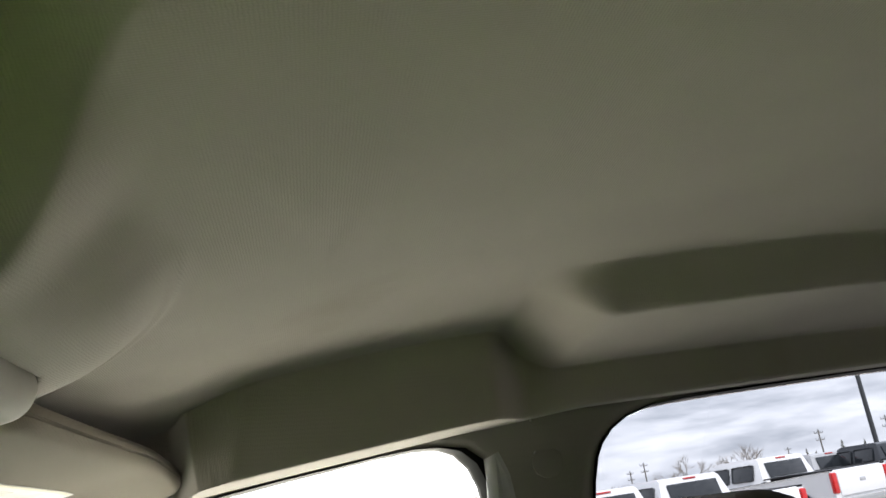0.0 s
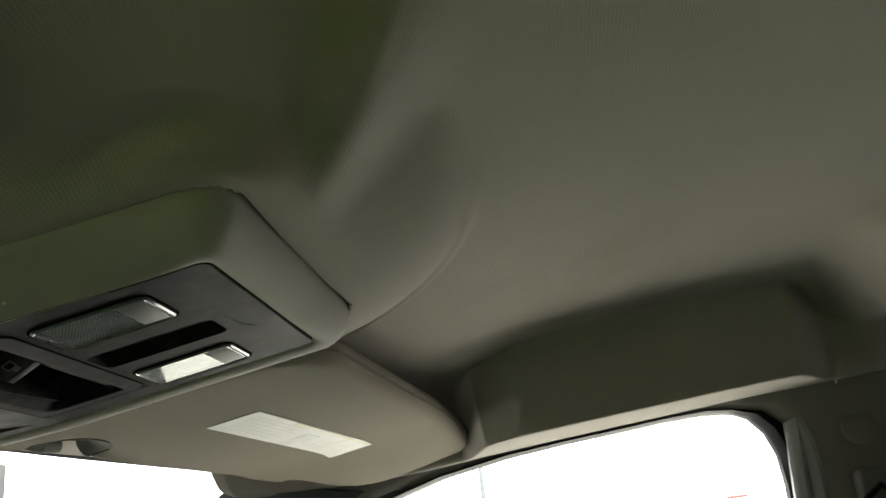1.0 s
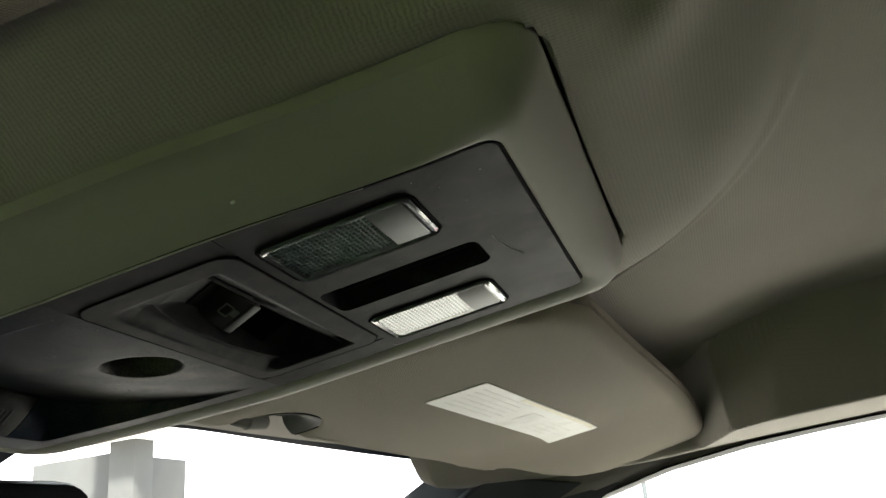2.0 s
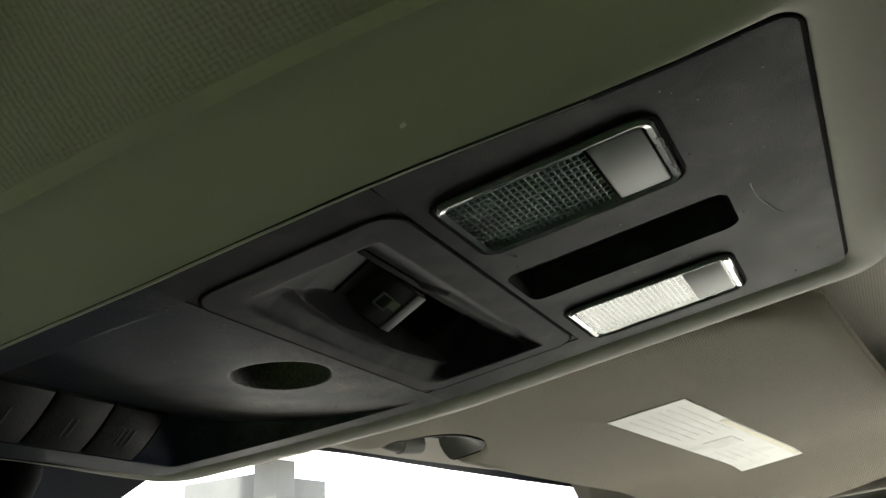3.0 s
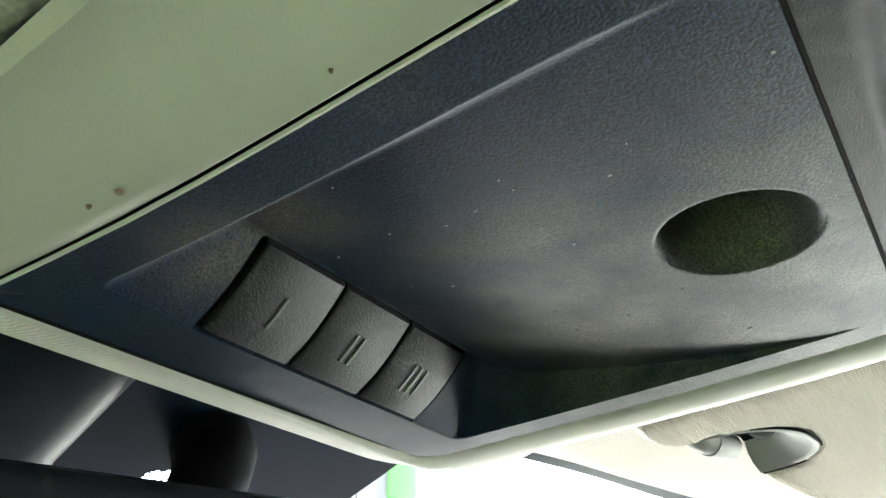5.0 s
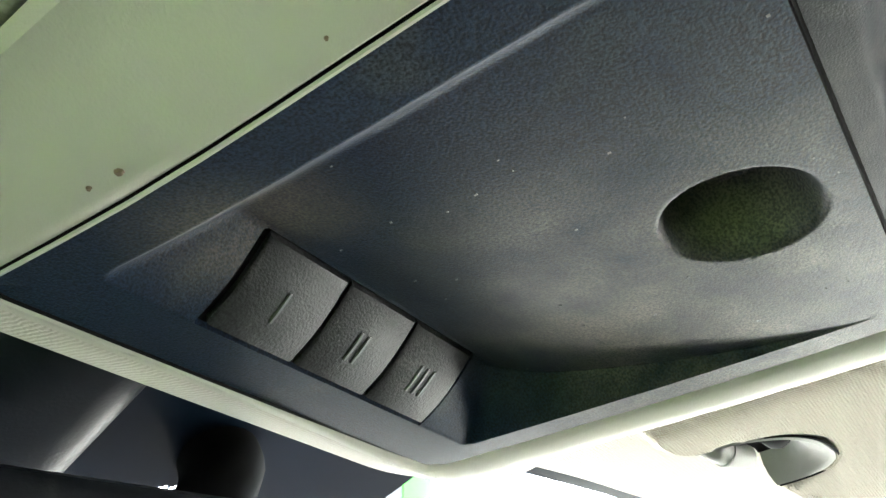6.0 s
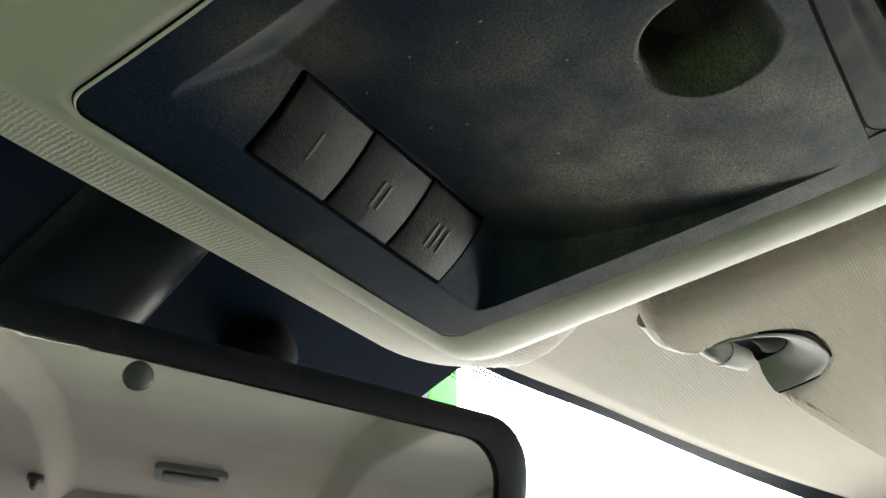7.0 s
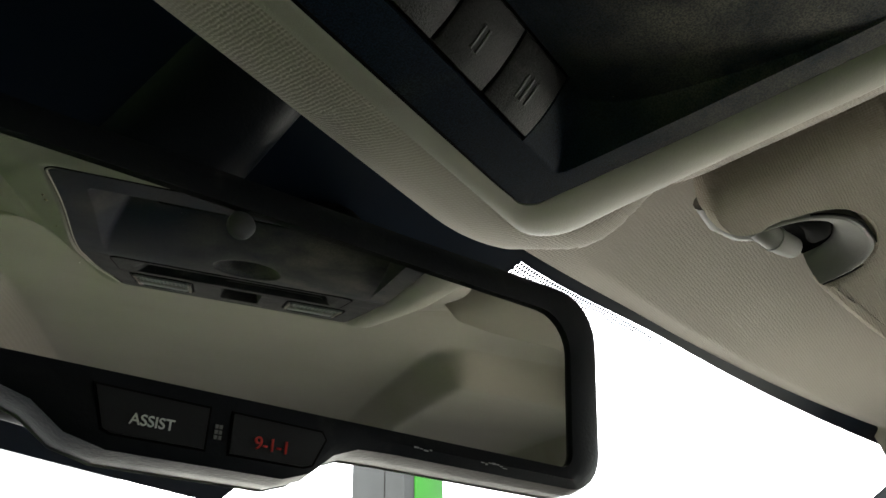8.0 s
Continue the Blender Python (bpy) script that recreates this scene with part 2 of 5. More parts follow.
ASPHALT = mat("asphalt", (0.42, 0.40, 0.37), rough=0.85, grain=0.6, grain_scale=60, vary=0.3, scale=0.6)
WHITE_PAINT = mat("white_car_paint", (0.78, 0.79, 0.81), rough=0.22, vary=0.03, scale=1.0, coat=0.6)
DARK_PAINT = mat("dark_car_paint", (0.02, 0.024, 0.03), rough=0.2, vary=0.1, scale=1.0, coat=0.6)
SILVER_PAINT = mat("silver_car_paint", (0.42, 0.43, 0.45), rough=0.25, vary=0.04, scale=1.0, coat=0.5)
CAR_GLASS = mat("car_glass_dark", (0.02, 0.024, 0.028), rough=0.06, vary=0.2, scale=1.0, coat=0.6)
TAIL_RED = mat("tail_lamp_red", (0.55, 0.015, 0.015), rough=0.15, vary=0.15, scale=12, coat=0.6)
TYRE = mat("tyre_rubber", (0.02, 0.02, 0.021), rough=0.8, vary=0.2, scale=10)
STEEL = mat("painted_steel", (0.034, 0.038, 0.042), rough=0.5, metal=0.0, vary=0.15, scale=4)
POLE_WOOD = mat("pole_wood", (0.14, 0.13, 0.12), rough=0.85, vary=0.25, scale=5)
BARK = mat("bare_branches", (0.27, 0.245, 0.225), rough=0.9, vary=0.2, scale=3)
PINE = mat("conifer_needles", (0.075, 0.090, 0.072), rough=0.9, vary=0.3, scale=2)
CLAD = mat("grey_cladding", (0.30, 0.32, 0.34), rough=0.5, vary=0.08, scale=1.5)
LIGHT_BLOCKER = mat("light_blocker_black", (0.030, 0.032, 0.032), spec=0.2, rough=0.6, vary=0.15, scale=1.5)
CLAD_DARK = mat("dark_cladding", (0.10, 0.105, 0.11), rough=0.5, vary=0.12, scale=1.5)
WHITE_WALL = mat("white_wall", (0.70, 0.70, 0.68), rough=0.7, vary=0.06, scale=0.8)
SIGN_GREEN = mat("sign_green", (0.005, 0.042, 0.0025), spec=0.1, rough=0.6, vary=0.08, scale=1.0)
GREEN_BOUNCE = mat("green_bounce_sheet", (0.44, 0.66, 0.19), rough=0.6, vary=0.12, scale=1.2)
WINDSHIELD = glass("windshield_glass", (0.90, 0.95, 0.93))
CLEAR_PANE = glass("door_glass", (0.86, 0.92, 0.88))
def cover_glass(name):
    """Clear moulded lens whose gloss grows towards grazing sight."""
    m = glass(name, (0.93, 0.96, 0.95))
    n, l = m.node_tree.nodes, m.node_tree.links
    lw = n.new("ShaderNodeLayerWeight")
    lw.inputs[0].default_value = 0.5
    pw = n.new("ShaderNodeMath")
    pw.operation, pw.inputs[1].default_value = "POWER", 3.4
    ad = n.new("ShaderNodeMath")
    ad.operation, ad.inputs[1].default_value, ad.inputs[2].default_value = "MULTIPLY_ADD", 0.38, 0.03
    l.new(lw.outputs["Facing"], pw.inputs[0])
    l.new(pw.outputs[0], ad.inputs[0])
    for k in n:
        if k.type == "MIX_SHADER":
            l.new(ad.outputs[0], k.inputs[0])
        if k.type == "BSDF_GLOSSY":
            k.inputs["Roughness"].default_value = 0.04
    return m


LAMP_COVER = cover_glass("lamp_cover")
# Unseen pane; its tint is made up to dim and green the driver's-side light.
DRIVER_PANE = glass("driver_door_glass", (0.680, 0.745, 0.560))
BACK_PANE = glass("back_window_glass", (0.165, 0.168, 0.172))
PRIVACY = glass("privacy_glass", (0.056, 0.0595, 0.067), gloss=0.01)


# ---- mesh helpers ----
def finish(me, sharp=38):
    bm = bmesh.new()
    bm.from_mesh(me)
    lim = radians(sharp)
    for f in bm.faces:
        f.smooth = True
    for e in bm.edges:
        if len(e.link_faces) == 2 and e.calc_face_angle(0) > lim:
            e.smooth = False
    bm.to_mesh(me)
    bm.free()


def part(name, bm, material, parent=None, label="", sharp=38):
    """One mesh object out of a bmesh, under a thing or part."""
    me = bpy.data.meshes.new(name)
    bm.to_mesh(me)
    bm.free()
    finish(me, sharp)
    me.materials.append(material)
    ob = new(name, me)
    if parent is not None:
        ob.parent = parent
    if label:
        tagged(ob, label)
    return ob


def thing(name, m, label, category, group="", kind=""):
    ob = new(name)
    ob.matrix_basis = m
    ob.empty_display_size = 0.05
    return tagged(ob, label, category, group, kind)


def box(cx, cy, cz, sx, sy, sz, bevel=0.0, seg=2, bm=None, m=None):
    """A block by centre and full size, its edges rounded."""
    b = bmesh.new()
    bmesh.ops.create_cube(b, size=1.0)
    for v in b.verts:
        v.co = Vector((v.co.x * sx, v.co.y * sy, v.co.z * sz))
    if bevel:
        bmesh.ops.bevel(b, geom=list(b.edges), offset=bevel, segments=seg, affect="EDGES", profile=0.5)
    for v in b.verts:
        v.co += Vector((cx, cy, cz))
        if m is not None:
            v.co = m @ v.co
    return join(bm, b)


def join(bm, b):
    if bm is None:
        return b
    me = bpy.data.meshes.new("tmp")
    b.to_mesh(me)
    b.free()
    bm.from_mesh(me)
    bpy.data.meshes.remove(me)
    return bm


def rings(loops, close_ends=True, closed=True):
    """Skin over a row of equal loops of points."""
    b = bmesh.new()
    vs = [[b.verts.new(p) for p in lp] for lp in loops]
    n = len(loops[0])
    for a, c in zip(vs, vs[1:]):
        for i in range(n if closed else n - 1):
            j = (i + 1) % n
            b.faces.new((a[i], a[j], c[j], c[i]))
    if close_ends:
        b.faces.new(list(reversed(vs[0])))
        b.faces.new(vs[-1])
    bmesh.ops.recalc_face_normals(b, faces=list(b.faces))
    return b


def rounded(hx, hy, r, seg=6, cx=0.0, cy=0.0):
    """Points and outward directions round a rectangle with round corners, anticlockwise."""
    out = []
    for k, (sx, sy) in enumerate(((1, 1), (-1, 1), (-1, -1), (1, -1))):
        for i in range(seg + 1):
            a = math.pi / 2 * (k + i / seg)
            out.append((cx + sx * (hx - r) + r * math.cos(a), cy + sy * (hy - r) + r * math.sin(a), math.cos(a), math.sin(a)))
    return out


def slab(outline, z0, z1, edge=0.0):
    """A flat plate over an outline of (x, y), with its lower rim eased."""
    loops = []
    cx, cy = sum(p[0] for p in outline) / len(outline), sum(p[1] for p in outline) / len(outline)

    def lp(z, d):
        res = []
        for p in outline:
            if len(p) > 2:
                res.append((p[0] - p[2] * d, p[1] - p[3] * d, z))
            else:
                q = Vector((p[0] - cx, p[1] - cy))
                q = q * (1 - d / max(q.length, 1e-6))
                res.append((cx + q.x, cy + q.y, z))
        return res
    if edge:
        loops = [lp(z0, edge), lp(z0 + edge * 0.3 * (1 if z1 > z0 else -1), edge * 0.3), lp(z0 + edge * (1 if z1 > z0 else -1), 0), lp(z1, 0)]
    else:
        loops = [lp(z0, 0), lp(z1, 0)]
    return rings(loops)


def tube(points, radii, n=10, close=True):
    """A round bar along points."""
    loops = []
    pts = [Vector(p) for p in points]
    for i, p in enumerate(pts):
        d = (pts[min(i + 1, len(pts) - 1)] - pts[max(i - 1, 0)]).normalized()
        u = d.cross(Vector((0, 0, 1)))
        if u.length < 1e-3:
            u = d.cross(Vector((1, 0, 0)))
        u.normalize()
        v = d.cross(u)
        r = radii[i] if isinstance(radii, (list, tuple)) else radii
        loops.append([tuple(p + r * (math.cos(2 * math.pi * k / n) * u + math.sin(2 * math.pi * k / n) * v)) for k in range(n)])
    return rings(loops, close)


def sheet(fn, nu, nv, thick=None):
    """A sheet of nu x nv cells through fn(u, v), u and v from 0 to 1; thick: an offset vector for its back."""
    b = bmesh.new()
    front = [[b.verts.new(fn(i / nu, j / nv)) for j in range(nv + 1)] for i in range(nu + 1)]
    for i in range(nu):
        for j in range(nv):
            b.faces.new((front[i][j], front[i + 1][j], front[i + 1][j + 1], front[i][j + 1]))
    if thick is not None:
        t = Vector(thick)
        back = [[b.verts.new(front[i][j].co + t) for j in range(nv + 1)] for i in range(nu + 1)]
        for i in range(nu):
            for j in range(nv):
                b.faces.new((back[i][j], back[i][j + 1], back[i + 1][j + 1], back[i + 1][j]))
        for i in range(nu):
            b.faces.new((front[i][0], back[i][0], back[i + 1][0], front[i + 1][0]))
            b.faces.new((front[i + 1][nv], back[i + 1][nv], back[i][nv], front[i][nv]))
        for j in range(nv):
            b.faces.new((front[0][j + 1], back[0][j + 1], back[0][j], front[0][j]))
            b.faces.new((front[nu][j], back[nu][j], back[nu][j + 1], front[nu][j + 1]))
        bmesh.ops.recalc_face_normals(b, faces=list(b.faces))
    return b


def ss(a, b, x):
    t = min(1.0, max(0.0, (x - a) / (b - a)))
    return t * t * (3 - 2 * t)


def curve_at(knots, x):
    """Smooth curve through (x, y) knots in rising x."""
    if x <= knots[0][0]:
        return knots[0][1]
    for k in range(len(knots) - 1):
        (x0, y0), (x1, y1) = knots[k], knots[k + 1]
        if x <= x1:
            xa, ya = knots[max(k - 1, 0)]
            xb, yb = knots[min(k + 2, len(knots) - 1)]
            m0 = (y1 - ya) / (x1 - xa)
            m1 = (yb - y0) / (xb - x0)
            h, t = x1 - x0, (x - x0) / (x1 - x0)
            return (2 * t**3 - 3 * t**2 + 1) * y0 + (t**3 - 2 * t**2 + t) * h * m0 + (3 * t**2 - 2 * t**3) * y1 + (t**3 - t**2) * h * m1
    return knots[-1][1]


def writing(name, words, size, material, parent, m, depth=0.0004):
    """Raised lettering as a mesh of its own."""
    cu = bpy.data.curves.new(name, "FONT")
    cu.body, cu.size, cu.extrude, cu.align_x, cu.align_y = words, size, depth, "CENTER", "CENTER"
    tmp = bpy.data.objects.new(name, cu)
    scene.collection.objects.link(tmp)
    bpy.context.view_layer.update()
    me = bpy.data.meshes.new_from_object(tmp.evaluated_get(bpy.context.evaluated_depsgraph_get()))
    bpy.data.objects.remove(tmp)
    me.materials.clear()
    me.materials.append(material)
    ob = new(name, me)
    ob.parent = parent
    ob.matrix_basis = m
    return ob


# ---- the cab's shell ----
CONSOLE = pose(0, 0, 1.70, -10)
TAN10, COS10 = math.tan(radians(10)), math.cos(radians(10))
ROOF = [(-1.75, 1.690), (-1.60, 1.742), (-1.45, 1.790), (-1.25, 1.828), (-1.05, 1.837), (-0.7, 1.838), (-0.45, 1.828), (-0.28, 1.808), (-0.2, 1.793), (-0.1, 1.773), (0.0, 1.753), (0.1, 1.736), (0.23, 1.716)]


def header_y(x):
    return 0.222 - 0.25 * x * x


def base_w(y):
    """Rise of the console's face towards its front."""
    return 0.0115 * (max(0.0, min(y, 0.19)) / 0.159) ** 1.3


def fairing_gap(x, y):
    """How far a place lies inside the line where the fairing runs out into the roof."""
    left = ss(0.03, 0.13, -x)
    e = 2.3 + 0.9 * left
    g = (abs(x) / (0.295 - 0.135 * ss(-0.115, -0.01, y))) ** e + (max(0.0, -y) / (0.272 + 0.026 * left)) ** e
    return (1 - g ** (1 / e)) * 0.283


def pod_height(x, y, roof):
    """Cloth fairing round the overhead console, rolled under along its front."""
    yl = y / COS10
    dx, dy = max(0, abs(x) - 0.090), max(0, abs(yl) - (0.1605 if yl < 0 else 0.1480))
    d = math.hypot(dx, dy * 1.14) - 0.028
    fr = ss(0.10, 0.165, yl)
    flat = 0.006 - 0.003 * ss(0.09, 0.12, -x) * ss(-0.20, -0.11, y) + 0.016 * fr
    low = 0.0192 - 0.0152 * fr
    dd = min(max(0.0, d), flat)
    w = low + 0.05 * dd + 0.0030 * fr * (dd / flat) ** 2 + 0.06 * ss(-0.003, -0.013, d) + base_w(yl)
    edge = 1.70 + w / COS10 - y * TAN10
    if d <= flat:
        return edge
    e = d - flat
    s = e / (e + max(1e-6, fairing_gap(x, y)))
    rise = 0.12 * s + 0.88 * s ** 2.3
    rise += (s * s * (3 - 2 * s) - rise) * (1 - ss(-0.06, 0.07, x))
    if x < 0:
        wall = 0.06 * s + 0.94 * ss(0.22, 0.98, s)
        flank = s * (1.35 - 0.35 * s)
        rise += (wall + (flank - wall) * ss(-0.20, -0.11, y) - rise) * ss(0.02, 0.10, -x)
    side = edge + (roof - edge) * rise
    ahead = dy / max(1e-6, dx + dy) if y > 0 else 0.0
    roll = edge + 2.2 * e + (0.25 * e + 18 * e * e - 2.2 * e) * ss(0.15, 0.6, ahead)
    return side + (min(roof, roll) - side) * fr


RAIL = [(-1.75, 1.740), (-0.70, 1.742), (-0.60, 1.735), (-0.50, 1.728), (-0.37, 1.716), (-0.23, 1.702), (-0.10, 1.688), (0.05, 1.685), (0.23, 1.69)]


def roof_height(x, y):
    """Cloth roof: high middle, a step along the rear seat, steep cheeks above the doors with a ledge to the glass."""
    a = abs(x)
    z = curve_at(ROOF, y) - 0.008 * (a / 0.5) ** 2
    m = ss(-0.645, -0.560, y)
    z -= 0.040 * (1 - m) * ss(0.265, 0.325, a)
    lag = 0.055 * min(1.0, max(0.0, (a - 0.484) / 0.05))
    start = 0.484 + 0.108 * ss(-0.288 + lag, -0.236 + lag, y) + 0.075 * (1 - ss(-0.61, -0.545, y))
    k = ss(start, start + 0.034, a)
    return z + (curve_at(RAIL, y) - z) * k


def smin(a, b, k):
    h = max(k - abs(a - b), 0) / k
    return min(a, b) - h * h * k * 0.25


def headliner_point(u, v):
    q = 2 * u - 1
    x = 0.66 * math.copysign(abs(q) ** 1.2, q)
    y = -1.75 + (header_y(x) - 0.010 + 1.75) * (v ** 0.55)
    z = roof_height(x, y)
    crease = header_y(x) - 0.0265
    if y > crease:
        z += (y - crease) * 0.45 * ss(0.13, 0.30, abs(x))
    gap = fairing_gap(x, y)
    if gap > -0.03:
        p = min(z, pod_height(x, y, z)) if gap > 0 else z
        ridge = 0.0056 * math.exp(-(gap / 0.0040) ** 2) * ss(0.01, 0.08, x) * (1 - ss(-0.15, -0.12, y))
        z = p - ridge
    # hollow over the driver's side, behind the console's corner
    into = -0.5 * (x + 0.070) + 0.866 * (y + 0.220)
    along = -0.866 * (x + 0.070) - 0.5 * (y + 0.220)
    clear = math.hypot(max(0.0, -x - 0.09), max(0.0, -y / COS10 - 0.1605)) - 0.034
    z += 0.021 * ss(-0.002, 0.034, into) * (1 - ss(0.050, 0.150, into)) * ss(-0.030, 0.030, along) * (1 - ss(0.15, 0.28, along)) * ss(0.0, 0.022, clear)
    return (x, y, z)


headliner = part("ceiling", sheet(headliner_point, 440, 460, (0, 0, 0.012)), HEADLINER, sharp=60)
tagged(headliner, "tan knitted cloth headliner with a moulded fairing", "headliner", kind="structure")

roof_skin = part("roof", sheet(lambda u, v: (-0.70 + 1.40 * u, -1.80 + 1.93 * v, 1.885 - 0.06 * (2 * u - 1) ** 2 - 0.05 * max(0, v - 0.8) / 0.2), 16, 16, (0, 0, 0.01)), SILVER_PAINT)
tagged(roof_skin, "painted steel roof skin over the cab", "roof", kind="structure")


def windshield_point(u, v, low=0.0):
    x = -0.71 + 1.42 * u
    t = Vector((x, header_y(x), 1.726 - 0.02 * x * x))
    b = Vector((x * 1.12, 1.02 - 0.40 * x * x, 1.22))
    p = t.lerp(b, v)
    p.z += 0.05 * math.sin(math.pi * v) * 0.5 - low
    return tuple(p)


windshield = thing("windshield", pose(0, 0, 0), "clear raked windshield with a black dotted border", "windshield", kind="structure")
part("pane", sheet(lambda u, v: windshield_point(u, -0.04 + 1.04 * v), 24, 12), WINDSHIELD, windshield).visible_shadow = False


def band_width(u):
    return 0.0025 * ss(0.56, 0.62, u) - 0.002 - 0.0075 * ss(0.63, 0.73, u)


part("border_band", sheet(lambda u, v: windshield_point(u, -0.045 + v * (0.045 + band_width(u)), 0.003), 60, 3, (0, 0, 0.001)), FRIT, windshield, "black ceramic band")
dots = bmesh.new()
for row in range(6):
    for k in range(560):
        u = 0.03 + 0.94 * (k + 0.5 * (row % 2)) / 560
        p = Vector(windshield_point(u, max(band_width(u), -0.004) + 0.0014 + row * 0.0024, 0.003))
        r = 0.00128 - 0.00011 * row
        a = Vector(windshield_point(u, 0.5)) - Vector(windshield_point(u, 0))
        a.normalize()
        vs = [dots.verts.new(p + r * (math.cos(i * math.pi / 3) * Vector((1, 0, 0)) + math.sin(i * math.pi / 3) * a)) for i in range(6)]
        dots.faces.new(vs)
for u0, u1 in ((0.984, 1.0), (0.0, 0.016)):
    part("side_band", sheet(lambda u, v: windshield_point(u0 + (u1 - u0) * u, -0.03 + v, 0.003), 3, 30, (0, 0, 0.001)), FRIT, windshield, "black ceramic side band")
tagged(part("border_dots", dots, FRIT, windshield), "rows of small black dots", kind="stuff")


def sensor_patch():
    """Black patch on the glass, pierced by a small chequer of clear dots beside the mirror arm."""
    b = bmesh.new()
    nu, nv = 250, 180
    vs = [[b.verts.new(windshield_point(0.5 + (i / nu - 0.5) * (0.258 - 0.045 * j / nv), -0.044 + 0.274 * j / nv, 0.004)) for j in range(nv + 1)] for i in range(nu + 1)]
    for i in range(nu):
        for j in range(nv):
            du, dv = (i + 0.5) / nu - 0.722, (j + 0.5) / nv - 0.445
            if (i + j) % 2 == 0 and abs(du) < 0.034 and abs(dv) < 0.036 - 0.45 * abs(du - 0.01):
                continue
            b.faces.new((vs[i][j], vs[i + 1][j], vs[i + 1][j + 1], vs[i][j + 1]))
    return b


part("sensor_patch", sensor_patch(), FRIT, windshield, "black patch behind the mirror")

WIN_FRONT = [(-0.548, 1.42), (-0.549, 1.50), (-0.549, 1.58), (-0.548, 1.63), (-0.544, 1.665), (-0.534, 1.690), (-0.518, 1.708), (-0.496, 1.7175), (-0.468, 1.7195), (-0.42, 1.7165), (-0.37, 1.711), (-0.30, 1.704), (-0.233, 1.696), (-0.15, 1.681), (-0.06, 1.655), (0.03, 1.62), (0.12, 1.575), (0.22, 1.515), (0.30, 1.463), (0.37, 1.415), (0.33, 1.40), (0.0, 1.40), (-0.40, 1.40), (-0.53, 1.40)]
WIN_DRIVER = [(-0.548, 1.25), *WIN_FRONT[1:-5], (0.46, 1.36), (0.58, 1.27), (0.56, 1.21), (0.33, 1.20), (0.0, 1.20), (-0.40, 1.20), (-0.52, 1.21)]
WIN_REAR = [(-1.40, 1.42), (-1.44, 1.50), (-1.47, 1.60), (-1.46, 1.69), (-1.43, 1.722), (-1.38, 1.735), (-1.25, 1.738), (-1.10, 1.738), (-0.935, 1.737), (-0.83, 1.736), (-0.783, 1.733), (-0.752, 1.725), (-0.728, 1.711), (-0.713, 1.695), (-0.705, 1.68), (-0.697, 1.65), (-0.690, 1.60), (-0.685, 1.50), (-0.690, 1.42), (-0.71, 1.40), (-0.90, 1.40), (-1.2, 1.40), (-1.37, 1.40)]


def wall_x(z):
    return 0.622 + (1.74 - z) * 0.20


def side_wall(name, sx, window, y0, y1, z0, z1, pane_mat, label, cloth):
    """One door side: a shell with thickness round its window, seal, sash rim and pane."""
    cy = sum(p[0] for p in window) / len(window)
    cz = sum(p[1] for p in window) / len(window)

    def out(p):
        dy, dz = p[0] - cy, p[1] - cz
        k = min((((y1 if dy > 0 else y0) - cy) / dy) if abs(dy) > 1e-6 else 1e9, (((z1 if dz > 0 else z0) - cz) / dz) if abs(dz) > 1e-6 else 1e9)
        return (cy + dy * k, min(cz + dz * k, 1.765 if cy + dy * k < -0.061 else 1.70 - 0.50 * (cy + dy * k + 0.06)))

    def grow(p, d):
        q = Vector((p[0] - cy, p[1] - cz))
        k = 1 + d / q.length
        return (cy + q.x * k, cz + q.y * k)

    def at(p, dx=0.0):
        return (sx * (wall_x(p[1]) + dx), p[0], p[1])
    def sw(p):
        return 0.005 + 0.016 * ss(-0.490, -0.535, p[0]) if p[0] > -0.6 else 0.005

    root = thing(name, pose(0, 0, 0), label, "door", kind="structure")
    body = rings([[at(out(p), 0.0) for p in window], [at(grow(p, sw(p) + 0.020), 0.0) for p in window], [at(grow(p, sw(p) + 0.008), 0.006) for p in window], [at(grow(p, sw(p) - 0.001), 0.018) for p in window], [at(grow(p, sw(p) - 0.001), 0.07) for p in window], [at(out(p), 0.07) for p in window]], close_ends=False)
    part("door_shell", body, cloth, root)
    seal = rings([[at(grow(p, sw(p)), 0.014) for p in window], [at(grow(p, sw(p) * 0.5), 0.010) for p in window], [at(grow(p, 0.001), 0.020) for p in window], [at(p, 0.034) for p in window], [at(grow(p, sw(p)), 0.040) for p in window]], close_ends=False)
    part("seal", seal, RUBBER, root, "black rubber glass seal")
    upright = [p for p in window if sw(p) > 0.016]
    if upright:
        rim = rings([[at(grow(p, sw(p) * k), dx) for p in upright] for k, dx in ((1.9, 0.001), (1.6, -0.002), (1.2, 0.001), (0.98, 0.006), (0.98, 0.016))], close_ends=False, closed=False)
        part("sash_rim", rim, GREY_RIM, root, "pale grey sash rim")
    sill = min(p[1] for p in window) - 0.02
    part("door_panel", box(sx * 0.665, (y0 + min(y1, 0.5)) / 2, (sill + 0.78) / 2, 0.05, min(y1, 0.5) - y0 - 0.06, sill - 0.78, 0.02, 3), DOOR_TRIM, root, "dark moulded door panel")
    part("armrest", box(sx * 0.625, (y0 + min(y1, 0.5)) / 2, 1.02, 0.07, 0.42, 0.06, 0.02, 3), DOOR_TRIM, root)
    b = bmesh.new()
    b.faces.new([b.verts.new(at(p, 0.030)) for p in window])
    part("pane", b, pane_mat, root).visible_shadow = False
    return root


